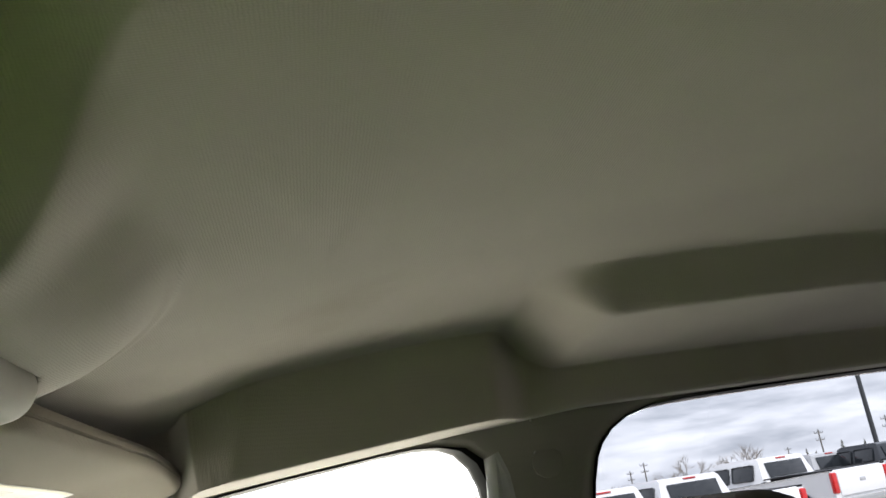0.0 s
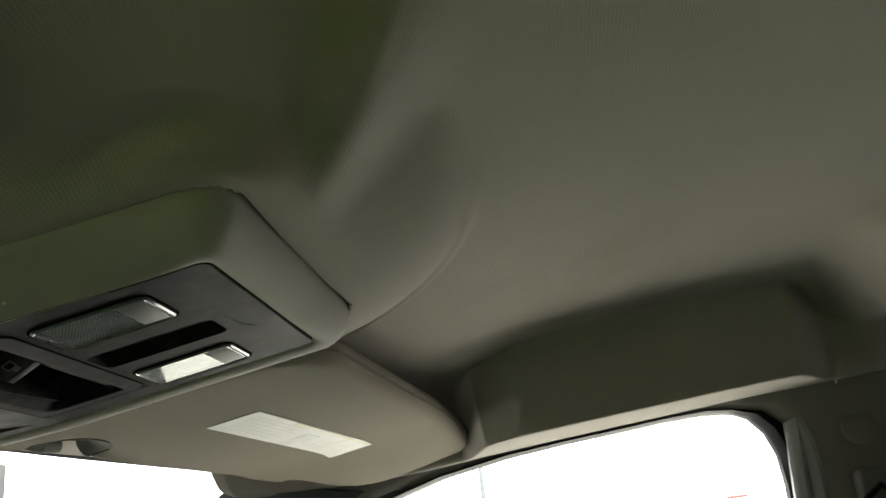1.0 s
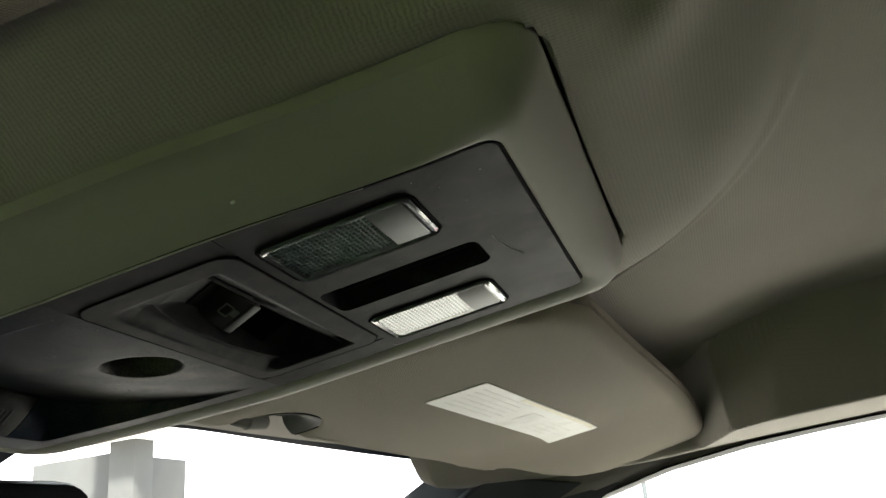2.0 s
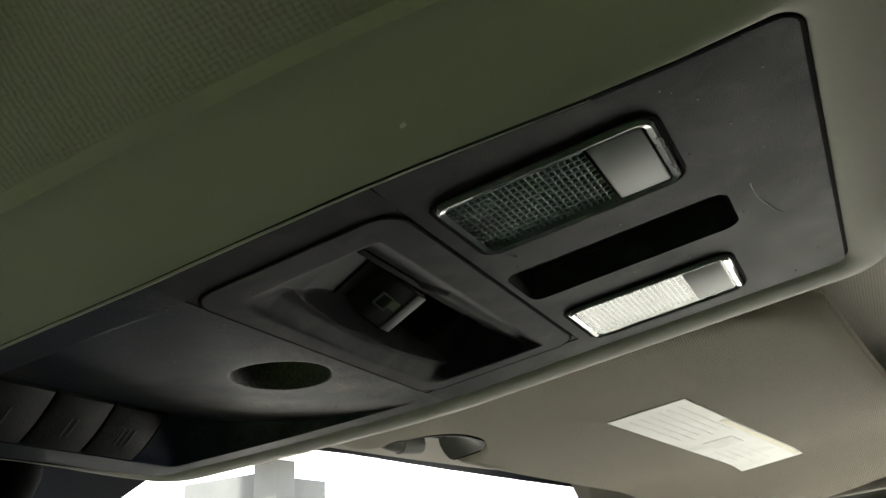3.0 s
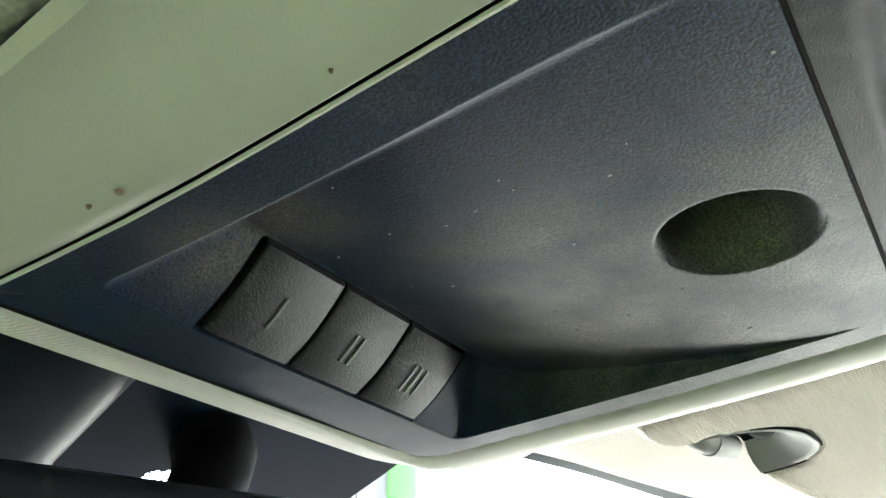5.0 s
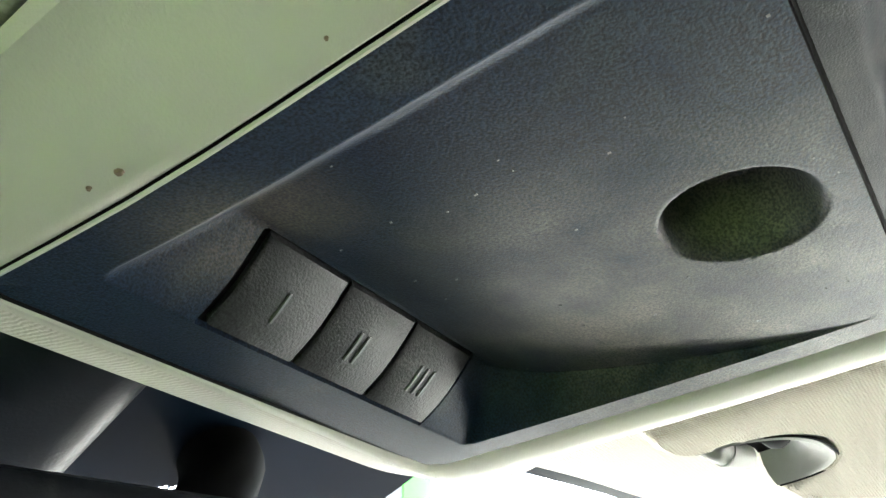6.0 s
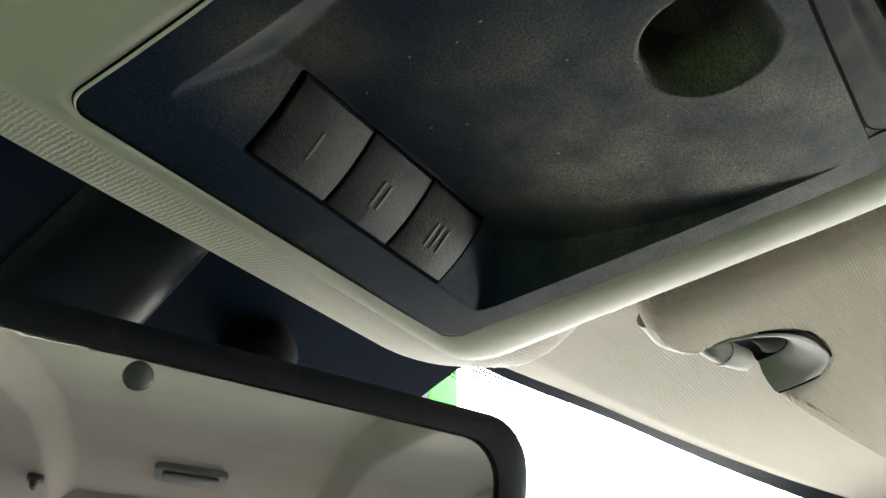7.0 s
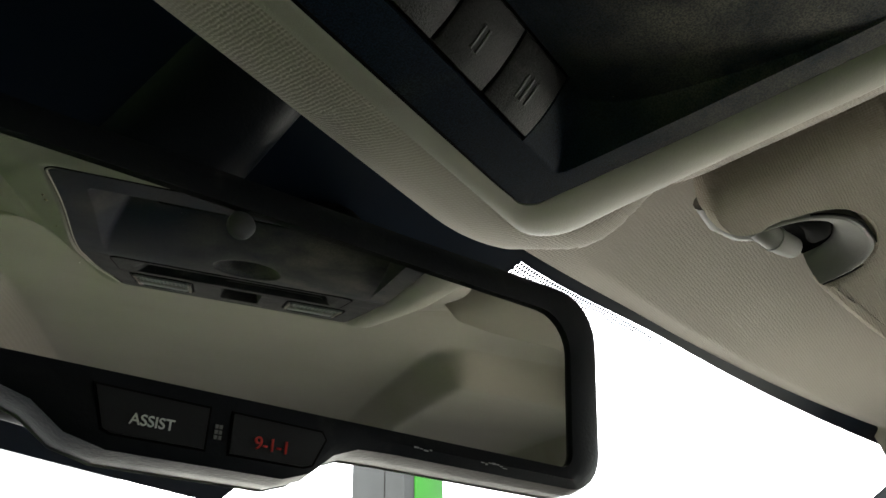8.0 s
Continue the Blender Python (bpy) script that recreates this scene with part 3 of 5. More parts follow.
# Left shells are unseen and made dark to cut bounced light.
for sx, side in ((1, "right"), (-1, "left")):
    side_wall("door_front_" + side, sx, WIN_FRONT if sx > 0 else WIN_DRIVER, -0.615, 1.10, 0.75, 1.765, CLEAR_PANE if sx > 0 else DRIVER_PANE, "front door side with glass and pillar, clear glass and cloth on the right", SIDE_CLOTH if sx > 0 else DOOR_TRIM)
    side_wall("door_rear_" + side, sx, WIN_REAR, -1.75, -0.618, 0.75, 1.775, PRIVACY, "rear door side with dark privacy glass", SIDE_CLOTH if sx > 0 else DOOR_TRIM)


def quarter_pillar(sx):
    """Front pillar cover between windshield and door glass."""
    loops = []
    for t in range(13):
        f = t / 12
        y, z, x = 0.070 + f * 0.865, 1.703 - f * 0.48, 0.615 + f * 0.115
        loops.append([(sx * (x + 0.090), y - 0.010, z + 0.004), (sx * (x + 0.010), y - 0.035, z - 0.012), (sx * (x + 0.012), y - 0.10, z - 0.024), (sx * (x + 0.030), y - 0.17, z - 0.030), (sx * (x + 0.06), y - 0.16, z - 0.02), (sx * (x + 0.06), y + 0.02, z + 0.02)])
    return rings(loops)


for sx in (1, -1):
    tagged(part("pillar_cover", quarter_pillar(sx), PILLAR), "dark grey front pillar cover beside the windshield", "pillar cover", kind="structure")

rear_wall = thing("wall_rear", pose(0, 0, 0), "rear cab wall with a wide tinted back window", "wall", kind="structure")
bw = [(-0.52, 1.28), (-0.56, 1.36), (-0.545, 1.62), (-0.50, 1.66), (0.50, 1.66), (0.545, 1.62), (0.56, 1.36), (0.52, 1.28)]
ow = [(-0.85, 0.5), (-0.85, 1.36), (-0.80, 1.84), (-0.50, 1.90), (0.50, 1.90), (0.80, 1.84), (0.85, 1.36), (0.85, 0.5)]
part("wall_panel", rings([[(p[0], -1.745, p[1]) for p in ow], [(p[0], -1.745, p[1]) for p in bw], [(p[0], -1.81, p[1]) for p in bw], [(p[0], -1.81, p[1]) for p in ow]], close_ends=False), HEADLINER, rear_wall)
bp = bmesh.new()
bp.faces.new([bp.verts.new((p[0], -1.78, p[1])) for p in bw])
part("pane", bp, BACK_PANE, rear_wall).visible_shadow = False

cab_floor = part("floor", box(0, -0.4, 0.58, 1.70, 2.9, 0.06, 0.01), CARPET)
tagged(cab_floor, "dark carpeted cab floor", "floor", kind="structure")
for sx, nm in ((1, "wall_right"), (-1, "wall_left")):
    tagged(part(nm, box(sx * 0.83, -0.4, 0.68, 0.06, 2.9, 0.30, 0.02), DOOR_TRIM), "lower door trim panel of moulded plastic", "door trim", kind="structure")
dash_bm = rings([[(x, 0.42, 1.02), (x, 0.40, 1.13), (x, 0.47, 1.20), (x, 0.70, 1.225), (x, 1.06, 1.20), (x, 1.10, 0.60), (x, 0.62, 0.60), (x, 0.52, 0.90)] for x in np.linspace(-0.80, 0.80, 9)])
dashboard = part("dashboard", dash_bm, DASH)
hood = part("hood", sheet(lambda u, v: (-0.80 + 1.6 * u, 1.10 + 1.25 * v, 1.19 - 0.10 * v * v - 0.05 * (2 * u - 1) ** 2), 12, 12, (0, 0, -0.03)), DARK_PAINT)
tagged(hood, "dark painted hood ahead of the windshield", "hood", kind="structure")
tagged(dashboard, "grey moulded plastic dashboard under the windshield", "dashboard", kind="structure")


def seat(name, x, y, w, label, cloth=SEAT):
    root = thing(name, pose(x, y, 0.61), label, "seat")
    part("cushion", box(0, 0.05, 0.30, w, 0.52, 0.18, 0.05, 4), cloth, root)
    part("base", box(0, 0.05, 0.11, w * 0.8, 0.42, 0.2, 0.02), BLACK, root)
    tilt = pose(0, -0.22, 0.30, 14)
    part("backrest", box(0, 0, 0.27, w * 0.94, 0.14, 0.56, 0.055, 4, m=tilt), cloth, root)
    return root


SEAT_R = seat("front_seat", 0.40, -0.34, 0.52, "tan cloth front passenger seat with headrest")
hr = pose(0, -0.22, 0.30, 14)
hb = box(0, -0.005, 0.643, 0.27, 0.10, 0.17, 0.045, 5, m=hr)
part("headrest", hb, SEAT, SEAT_R)
for sx in (-0.06, 0.06):
    part("post", tube([hr @ Vector((sx, 0, 0.52)), hr @ Vector((sx, 0, 0.60))], 0.007), STEEL, SEAT_R)
# Unseen seat: green is made up to bounce light, headrest added to block it.
SEAT_L = seat("front_seat", -0.47, -0.56, 0.56, "unseen driver's seat, coloured dark green to bounce green light", SEAT_GREEN_BOUNCE)
part("headrest", box(0, -0.005, 0.655, 0.29, 0.11, 0.20, 0.045, 5, m=hr), SEAT_GREEN_BOUNCE, SEAT_L)
for sx in (-0.06, 0.06):
    part("post", tube([hr @ Vector((sx, 0, 0.52)), hr @ Vector((sx, 0, 0.60))], 0.007), STEEL, SEAT_L)
cc = thing("center_console", pose(0, -0.25, 0.61), "tan padded armrest console between the seats", "console")
part("body", box(0, 0, 0.20, 0.24, 0.70, 0.40, 0.03, 3), DOOR_TRIM, cc)
part("lid", box(0, -0.12, 0.43, 0.23, 0.40, 0.07, 0.025, 3), SEAT, cc)
seat("rear_bench", 0.0, -1.25, 1.36, "tan cloth rear bench across the cab")

for sx in (1, -1):
    wing = thing("door_mirror", pose(sx * 0.98, 0.36, 1.36), "large black tow mirror outside the front door", "door mirror", "door mirrors")
    part("housing", box(0, 0, 0, 0.28, 0.14, 0.36, 0.04, 4), BLACK, wing)
    part("arm", tube([(-sx * 0.26, 0.02, -0.08), (0, 0, -0.08)], 0.03, 10), BLACK, wing)

# ---- outside ground ----
ground = part("ground", sheet(lambda u, v: (-1500 + 3000 * u, -1500 + 3000 * v, 0), 2, 2), ASPHALT)
tagged(ground, "grey asphalt parking lot", "ground", kind="structure")
# Unseen wall added to shape light: green bounce low down, black blocking elsewhere.
unseen_light_wall = thing("unseen_light_wall", pose(0, 0, 0), "added unseen ribbed wall that bounces green light below and blocks light above", "wall", kind="structure")
for nm, ya, yb, z0, z1, wall_mat in (("green_bounce", -0.6, 1.6, 0.0, 1.10, GREEN_BOUNCE), ("front_blocker", 1.605, 3.0, 0.0, 1.10, LIGHT_BLOCKER), ("rear_blocker", -6.0, -0.605, 0.0, 1.10, LIGHT_BLOCKER), ("upper_blocker", -6.0, 3.0, 1.102, 4.2, LIGHT_BLOCKER)):
    part(nm, sheet(lambda u, v: (-1.95 + 0.02 * math.sin((ya + (yb - ya) * u) * 45), ya + (yb - ya) * u, z0 + (z1 - z0) * v), int(40 * (yb - ya)), 1, (-0.05, 0, 0)), wall_mat, unseen_light_wall)

# ---- overhead console ----
console = thing("overhead_console", CONSOLE, "tan and charcoal overhead console with map lights and buttons", "overhead console")
PX, PY = 0.0830, 0.1610  # half size of the dark panel


SLOPE = (0.1413, 0.1190)  # foot and head of the button slope


def tray_w(x, y):
    """Dark panel seen from below: flat behind, a scooped tray with a button slope in front."""
    if x < 0:
        wall = (0.0700 - abs(x)) * 1.02
    else:
        wall = (0.0722 - x) * (1.05 + 2.9 * (1 - ss(0.096, 0.124, y)))
    up = (SLOPE[0] - y) / (SLOPE[0] - SLOPE[1])
    slope = 0.0165 * up - (0.0016 * math.sin(math.pi * up) if 0 < up < 1 else 0.0)
    scoop = 0.0175 * min(1.1, max(0.0, (y - 0.010) / 0.110)) ** 1.65
    d = smin(smin(slope, wall, 0.0036), scoop, 0.0018)
    if -0.0437 < x < 0.0454 and SLOPE[1] - 0.0003 < y < SLOPE[0] - 0.0002:
        d += 0.0036
    return base_w(y) + max(0.0, d)


HOLE = (0.0010, 0.0276, 0.0169, 0.0165)  # centre and half axes of the thumb hole


def swell(y):
    """How much wider the face is on the driver's side."""
    return 0.0018 * ss(-0.12, 0.0, y) + 0.0062 * ss(-0.150, -0.055, y) * (1 - ss(0.0, 0.13, y))


def widen(x, y):
    return x * (1 + swell(y) / PX) if x < 0 else x


def panel_front():
    """Front half of the panel as a fine sheet with the oval hole sunk into it."""
    def fn(u, v):
        x, y = PX * (0.5 * (2 * u - 1) - 0.5 * math.cos(math.pi * u)), 0.0036 + (PY - 0.0036) * v
        w = tray_w(x, y)
        q = math.hypot((x - HOLE[0]) / HOLE[2], (y - HOLE[1]) / HOLE[3])
        w += 0.0185 * ss(1.07, 0.70, q) if q < 1.07 else 0
        # round outer corners
        r = 0.008
        ex, ey = abs(x) - (PX - r), y - (PY - r)
        if ex > 0 and ey > 0 and v > 0.8:
            h = math.hypot(ex, ey)
            big = max(ex, ey)
            if h > 1e-9:
                k = big / h
                x = math.copysign((PX - r) + ex * k, x)
                y = (PY - r) + ey * k
        return (widen(x, y), y, w)
    return sheet(fn, 300, 220, (0, 0, 0.004))


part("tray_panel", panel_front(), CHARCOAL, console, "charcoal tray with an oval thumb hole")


def plate_with_holes(hx, y0, y1, r, holes, w, depth=0.005):
    """A flat plate facing down with rounded holes cut through it, built of strips round each hole."""
    xs = sorted({-hx, hx, *[h[0] for h in holes], *[h[1] for h in holes]})
    ys = sorted({y0, y1, *[h[2] for h in holes], *[h[3] for h in holes]})
    b = bmesh.new()

    def inside(cx, cy):
        return any(h[0] < cx < h[1] and h[2] < cy < h[3] for h in holes)
    grid = {}
    for x in xs:
        for y in ys:
            for z in (w, w + depth):
                grid[x, y, z] = b.verts.new((x, y, z))
    for xa, xb in zip(xs, xs[1:]):
        for ya, yb in zip(ys, ys[1:]):
            if inside((xa + xb) / 2, (ya + yb) / 2):
                continue
            b.faces.new([grid[xa, ya, w], grid[xa, yb, w], grid[xb, yb, w], grid[xb, ya, w]])
            b.faces.new([grid[xa, ya, w + depth], grid[xb, ya, w + depth], grid[xb, yb, w + depth], grid[xa, yb, w + depth]])
    for e in [e for e in b.edges if len(e.link_faces) == 1 and abs(e.verts[0].co.z - w) < 1e-9 and abs(e.verts[1].co.z - w) < 1e-9]:
        p, q = e.verts
        up = [grid[round_key(v.co, grid)] for v in (p, q)]
        b.faces.new([p, q, up[1], up[0]])
    bmesh.ops.recalc_face_normals(b, faces=list(b.faces))
    rim = [e for e in b.edges if abs(e.verts[0].co.z - e.verts[1].co.z) > depth * 0.5]
    corner = [e for e in rim if e.calc_face_angle(0) > 1]
    bmesh.ops.bevel(b, geom=corner, offset=r, segments=4, affect="EDGES", profile=0.5)
    return b


def round_key(co, grid):
    return min(grid, key=lambda k: (k[0] - co.x) ** 2 + (k[1] - co.y) ** 2 + (1 if k[2] < co.z + 1e-6 else 0))


LAMP_Y = (-0.1265, -0.0685)
LAMPS = ((-0.0700, -0.0320), (0.0320, 0.0700))
SLOT = (-0.0130, 0.0140, -0.1340, -0.0650)
rear_holes = [(LAMPS[0][0], LAMPS[0][1], *LAMP_Y), (LAMPS[1][0], LAMPS[1][1], *LAMP_Y), SLOT]
lamp_bm = plate_with_holes(PX, -PY, -0.0630, 0.005, rear_holes, 0.0)
for v in lamp_bm.verts:
    if v.co.x < -PX + 0.002:
        v.co.x -= swell(v.co.y)
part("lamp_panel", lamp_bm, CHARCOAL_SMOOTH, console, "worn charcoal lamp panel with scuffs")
# side rails of the panel beside the switch bin and along the lamps
BIN_X, BIN_Y = (-0.0752, 0.0645), (-0.0618, 0.0026)
part("panel_rail", sheet(lambda u, v: (lambda y: (BIN_X[0] - 0.0006 + (widen(-PX, y) - BIN_X[0] + 0.0006) * u, y, 0.0))(-0.0630 + 0.0666 * v), 4, 16, (0, 0, 0.005)), CHARCOAL_SMOOTH, console)
part("panel_rail", sheet(lambda u, v: (BIN_X[1] + 0.0006 + (PX - BIN_X[1] - 0.0006) * u, -0.0630 + 0.0666 * v, 0.0), 2, 4, (0, 0, 0.005)), CHARCOAL_SMOOTH, console)

# the map lamps: bezel, prism lens of many small cells, smooth push lens
for n, (xa, xb) in enumerate(LAMPS):
    ya, yb = LAMP_Y
    lamp = part("map_lamp", rings([[(p[0] - p[2] * d, p[1] - p[3] * d, w) for p in rounded((xb - xa) / 2, (yb - ya) / 2, 0.005, 4, (xa + xb) / 2, (ya + yb) / 2)] for d, w in ((0.0004, 0.003), (0.0004, -0.0008), (0.0012, -0.0016), (0.0026, -0.0012), (0.0030, 0.0015), (0.0030, 0.004))], close_ends=False), BEZEL, console, "clear framed map lamp")
    split = ya + (yb - ya) * 0.30
    cells, ribs = bmesh.new(), bmesh.new()
    nx, ny = 12, 21
    x0, x1, y0, y1 = xa + 0.003, xb - 0.003, split + 0.0008, yb - 0.003
    for i in range(nx):
        for j in range(ny):
            ax, bx = x0 + (x1 - x0) * i / nx, x0 + (x1 - x0) * (i + 1) / nx
            ay, by = y0 + (y1 - y0) * j / ny, y0 + (y1 - y0) * (j + 1) / ny
            c = [cells.verts.new(p) for p in ((ax, ay, 0.0004), (bx, ay, 0.0004), (bx, by, 0.0004), (ax, by, 0.0004))]
            pit = cells.verts.new(((ax + bx) / 2, ay * 0.5 + by * 0.5, 0.0022))
            for k in range(4):
                cells.faces.new((c[k], pit, c[(k + 1) % 4]))
    for i in range(1, nx):
        x = x0 + (x1 - x0) * i / nx
        ribs = box(x, (y0 + y1) / 2, 0.0004, 0.00045, y1 - y0, 0.0005, bm=ribs)
    for j in range(1, ny):
        y = y0 + (y1 - y0) * j / ny
        ribs = box((x0 + x1) / 2, y, 0.0005, x1 - x0, 0.00040, 0.0005, bm=ribs)
    tagged(part("prism_lens", cells, LENS_DARK, lamp, sharp=10), "ribbed teal lens", kind="stuff")
    tagged(part("lens_ribs", ribs, LENS_RIB, lamp), "pale ribs of the lens", kind="stuff")
    part("push_lens", box((x0 + x1) / 2, (ya + 0.003 + split) / 2, 0.0004, x1 - x0, split - ya - 0.0034, 0.003, 0.0008), LENS_WHITE, lamp, "smooth frosted push lens")
    cover = bmesh.new()
    cover.faces.new([cover.verts.new((p[0], p[1], -0.0010)) for p in list(rounded((xb - xa) / 2 - 0.0027, (yb - ya) / 2 - 0.0027, 0.004, 4, (xa + xb) / 2, (ya + yb) / 2))[::-1]])
    part("cover_lens", cover, LAMP_COVER, lamp, "clear glossy outer lens")
    part("backing", box((xa + xb) / 2, (ya + yb) / 2, 0.0045, xb - xa, yb - ya, 0.002), SILVER, lamp)
    rim = [(p[0] + p[2] * 0.0006, p[1] + p[3] * 0.0006, 0.0) for p in rounded((xb - xa) / 2, (yb - ya) / 2, 0.005, 4, (xa + xb) / 2, (ya + yb) / 2)]
    part("seam", tube([*rim, rim[0]], 0.0007, 5), GAP, lamp)

# dark slot between the lamps
slot_b = rings([[(p[0], p[1], w) for p in rounded((SLOT[1] - SLOT[0]) / 2 - d, (SLOT[3] - SLOT[2]) / 2 - d, 0.004, 3, (SLOT[0] + SLOT[1]) / 2, (SLOT[2] + SLOT[3]) / 2)] for d, w in ((0.0, 0.001), (0.0015, 0.006), (0.003, 0.014))], close_ends=False)
part("slot_well", slot_b, CHARCOAL_SMOOTH, console, "deep slot between the lamps")
part("slot_floor", box(0.0005, -0.0995, 0.015, 0.024, 0.066, 0.002), GAP, console)
for k in range(5):
    part("slot_slat", box(-0.0085 + 0.0045 * k, -0.0995, 0.0105, 0.0012, 0.062, 0.006, 0.0003, 1), BLACK, console)

# switch bin: flat bezel, funnel sides, curved front lip and a round trough
BIN_XC, BIN_YC = (BIN_X[0] + BIN_X[1]) / 2, (BIN_Y[0] + BIN_Y[1]) / 2
BIN_HX, BIN_HY = (BIN_X[1] - BIN_X[0]) / 2, (BIN_Y[1] - BIN_Y[0]) / 2
TROUGH = (-0.0005, 0.0455, 0.0120)  # middle, half width, depth of the round trough
TROUGH_R = (TROUGH[1] ** 2 + TROUGH[2] ** 2) / (2 * TROUGH[2])
RAIL_Y = -0.0345  # back of the trough


def pocket_floor(y):
    """The pocket grows deeper towards its back."""
    return 0.0042 + 0.0088 * min(1.0, max(0.0, (-0.0110 - y) / 0.0230))


def trough_w(x):
    d = abs(x - TROUGH[0])
    return max(0.0, math.sqrt(max(0.0, TROUGH_R ** 2 - d * d)) - (TROUGH_R - TROUGH[2]))


def bin_lip(x):
    """Front edge of the trough, bulging forward in its middle."""
    return -0.0092 - 0.0040 * min(2.2, ((x - TROUGH[0]) / TROUGH[1]) ** 2)


def bin_w(x, y):
    left, right = -0.0645, 0.0570
    ramp = min(1.0, max(0.0, (x - left) / 0.0185), max(0.0, (right - x) / 0.0120))
    lip = bin_lip(x)
    front = ss(lip + 0.0006, lip - 0.0022, y)
    back = max(0.0, (y + 0.0515) / 0.0170) * 0.0130
    step = 0.0022 * ss(-0.0470, -0.0455, y) * ss(-0.012, -0.008, x)
    ramped = smin(pocket_floor(y) * ramp, max(0.0, back - step), 0.0012)
    trough = trough_w(x) * ss(RAIL_Y - 0.0006, RAIL_Y + 0.0010, y)
    band = 0.0036 * (1 - ss(lip + 0.0010, -0.0032, y)) * min(1.0, ramp * 1.6) * ss(-0.0515, -0.0490, y)
    return -0.0004 + max(min(band, max(0.0, back)), (max(0.0, ramped) + trough) * front)


def bin_point(u, v):
    x = BIN_X[0] + 2 * BIN_HX * u
    lip = bin_lip(x)
    if v < 0.62:
        y = BIN_Y[0] + (lip - 0.0028 - BIN_Y[0]) * v / 0.62
    elif v < 0.80:
        y = lip - 0.0028 + 0.0036 * (v - 0.62) / 0.18
    else:
        y = lip + 0.0008 + (BIN_Y[1] - lip - 0.0008) * (v - 0.80) / 0.20
    w = bin_w(x, y)
    r = 0.0085
    ex, ey = abs(x - BIN_XC) - (BIN_HX - r), abs(y - BIN_YC) - (BIN_HY - r)
    if ex > 0 and ey > 0:
        k = max(ex, ey) / math.hypot(ex, ey)
        x = BIN_XC + math.copysign(BIN_HX - r + ex * k, x - BIN_XC)
        y = BIN_YC + math.copysign(BIN_HY - r + ey * k, y - BIN_YC)
    return (x, y, w)


bin_unit = part("switch_bin", sheet(bin_point, 180, 110, (0, 0, 0.003)), CHARCOAL_SMOOTH, console, "charcoal bin with a deep trough round the switch")
for sx in (-1, 1):
    for sy in (-1, 1):
        part("corner_web", box(BIN_XC + sx * (BIN_HX - 0.002), BIN_YC + sy * (BIN_HY - 0.002), 0.0012, 0.0056, 0.0056, 0.0018), CHARCOAL_SMOOTH, console)
seam_line = [(p[0] + p[2] * 0.0005, p[1] + p[3] * 0.0005, 0.0002) for p in rounded(BIN_HX, BIN_HY, 0.0085, 6, BIN_XC, BIN_YC)]
part("seam", tube([*seam_line, seam_line[0]], 0.00065, 5), GAP, bin_unit, "dark seam round the bin")
part("switch_well", sheet(lambda u, v: (lambda x, y: (x, y, trough_w(x) + pocket_floor(y) - 0.0012))(-0.0225 + 0.0005 * u + 0.0580 * u, RAIL_Y + 0.0014 + 0.0218 * v), 28, 10, (0, 0, 0.0005)), GAP, bin_unit, "black switch well")
part("guide_rail", box(-0.008, RAIL_Y - 0.0006, 0.0118, 0.074, 0.0026, 0.0030, 0.0008), CHARCOAL_SMOOTH, bin_unit)
part("guide_rail", box(0.016, RAIL_Y - 0.0062, 0.0085, 0.026, 0.0022, 0.0030, 0.0008), CHARCOAL_SMOOTH, bin_unit)
rocker_m = pose(0.0010, -0.0200, 0.0112, -20)
rocker_prof = ((-0.0170, 0.0150), (-0.0165, 0.0075), (-0.0120, 0.0042), (-0.0060, 0.0016), (0.0000, 0.0001), (0.0050, -0.0007), (0.0085, -0.0005), (0.0102, 0.0010), (0.0106, 0.0150))
rocker = part("rocker_switch", rings([[tuple(rocker_m @ Vector((x, y, w + (0.0008 if abs(y) > 0.0088 else 0.0)))) for x, w in rocker_prof] for y in (-0.0095, -0.0086, -0.004, 0.0, 0.004, 0.0086, 0.0095)]), BUTTON, bin_unit, "dark rocker switch with a pale icon")
part("ledge", box(0, 0, 0, 0.0062, 0.0180, 0.0010, 0.0004, m=rocker_m @ pose(0.0064, 0.0, -0.0004)), RIB, rocker, "worn pale rocker ridge")
part("edge_line", box(0, 0, 0, 0.0005, 0.0120, 0.0006, m=rocker_m @ pose(0.0122, 0.0010, 0.0030)), MARK, rocker, "thin pale line")
icon = bmesh.new()
for cx, cy, sx, sy in ((0.0, -0.0026, 0.0052, 0.0005), (0.0, 0.0026, 0.0052, 0.0005), (-0.0026, 0.0, 0.0005, 0.0052), (0.0026, 0.0, 0.0005, 0.0052), (0.0044, -0.0008, 0.0036, 0.0034)):
    icon = box(cx, cy, 0, sx, sy, 0.0010, bm=icon, m=None)
for v in icon.verts:
    v.co = rocker_m @ pose(-0.0052, 0.0, 0.0012, 0, 18) @ v.co
part("icon", icon, MARK, rocker, "pale window icon")

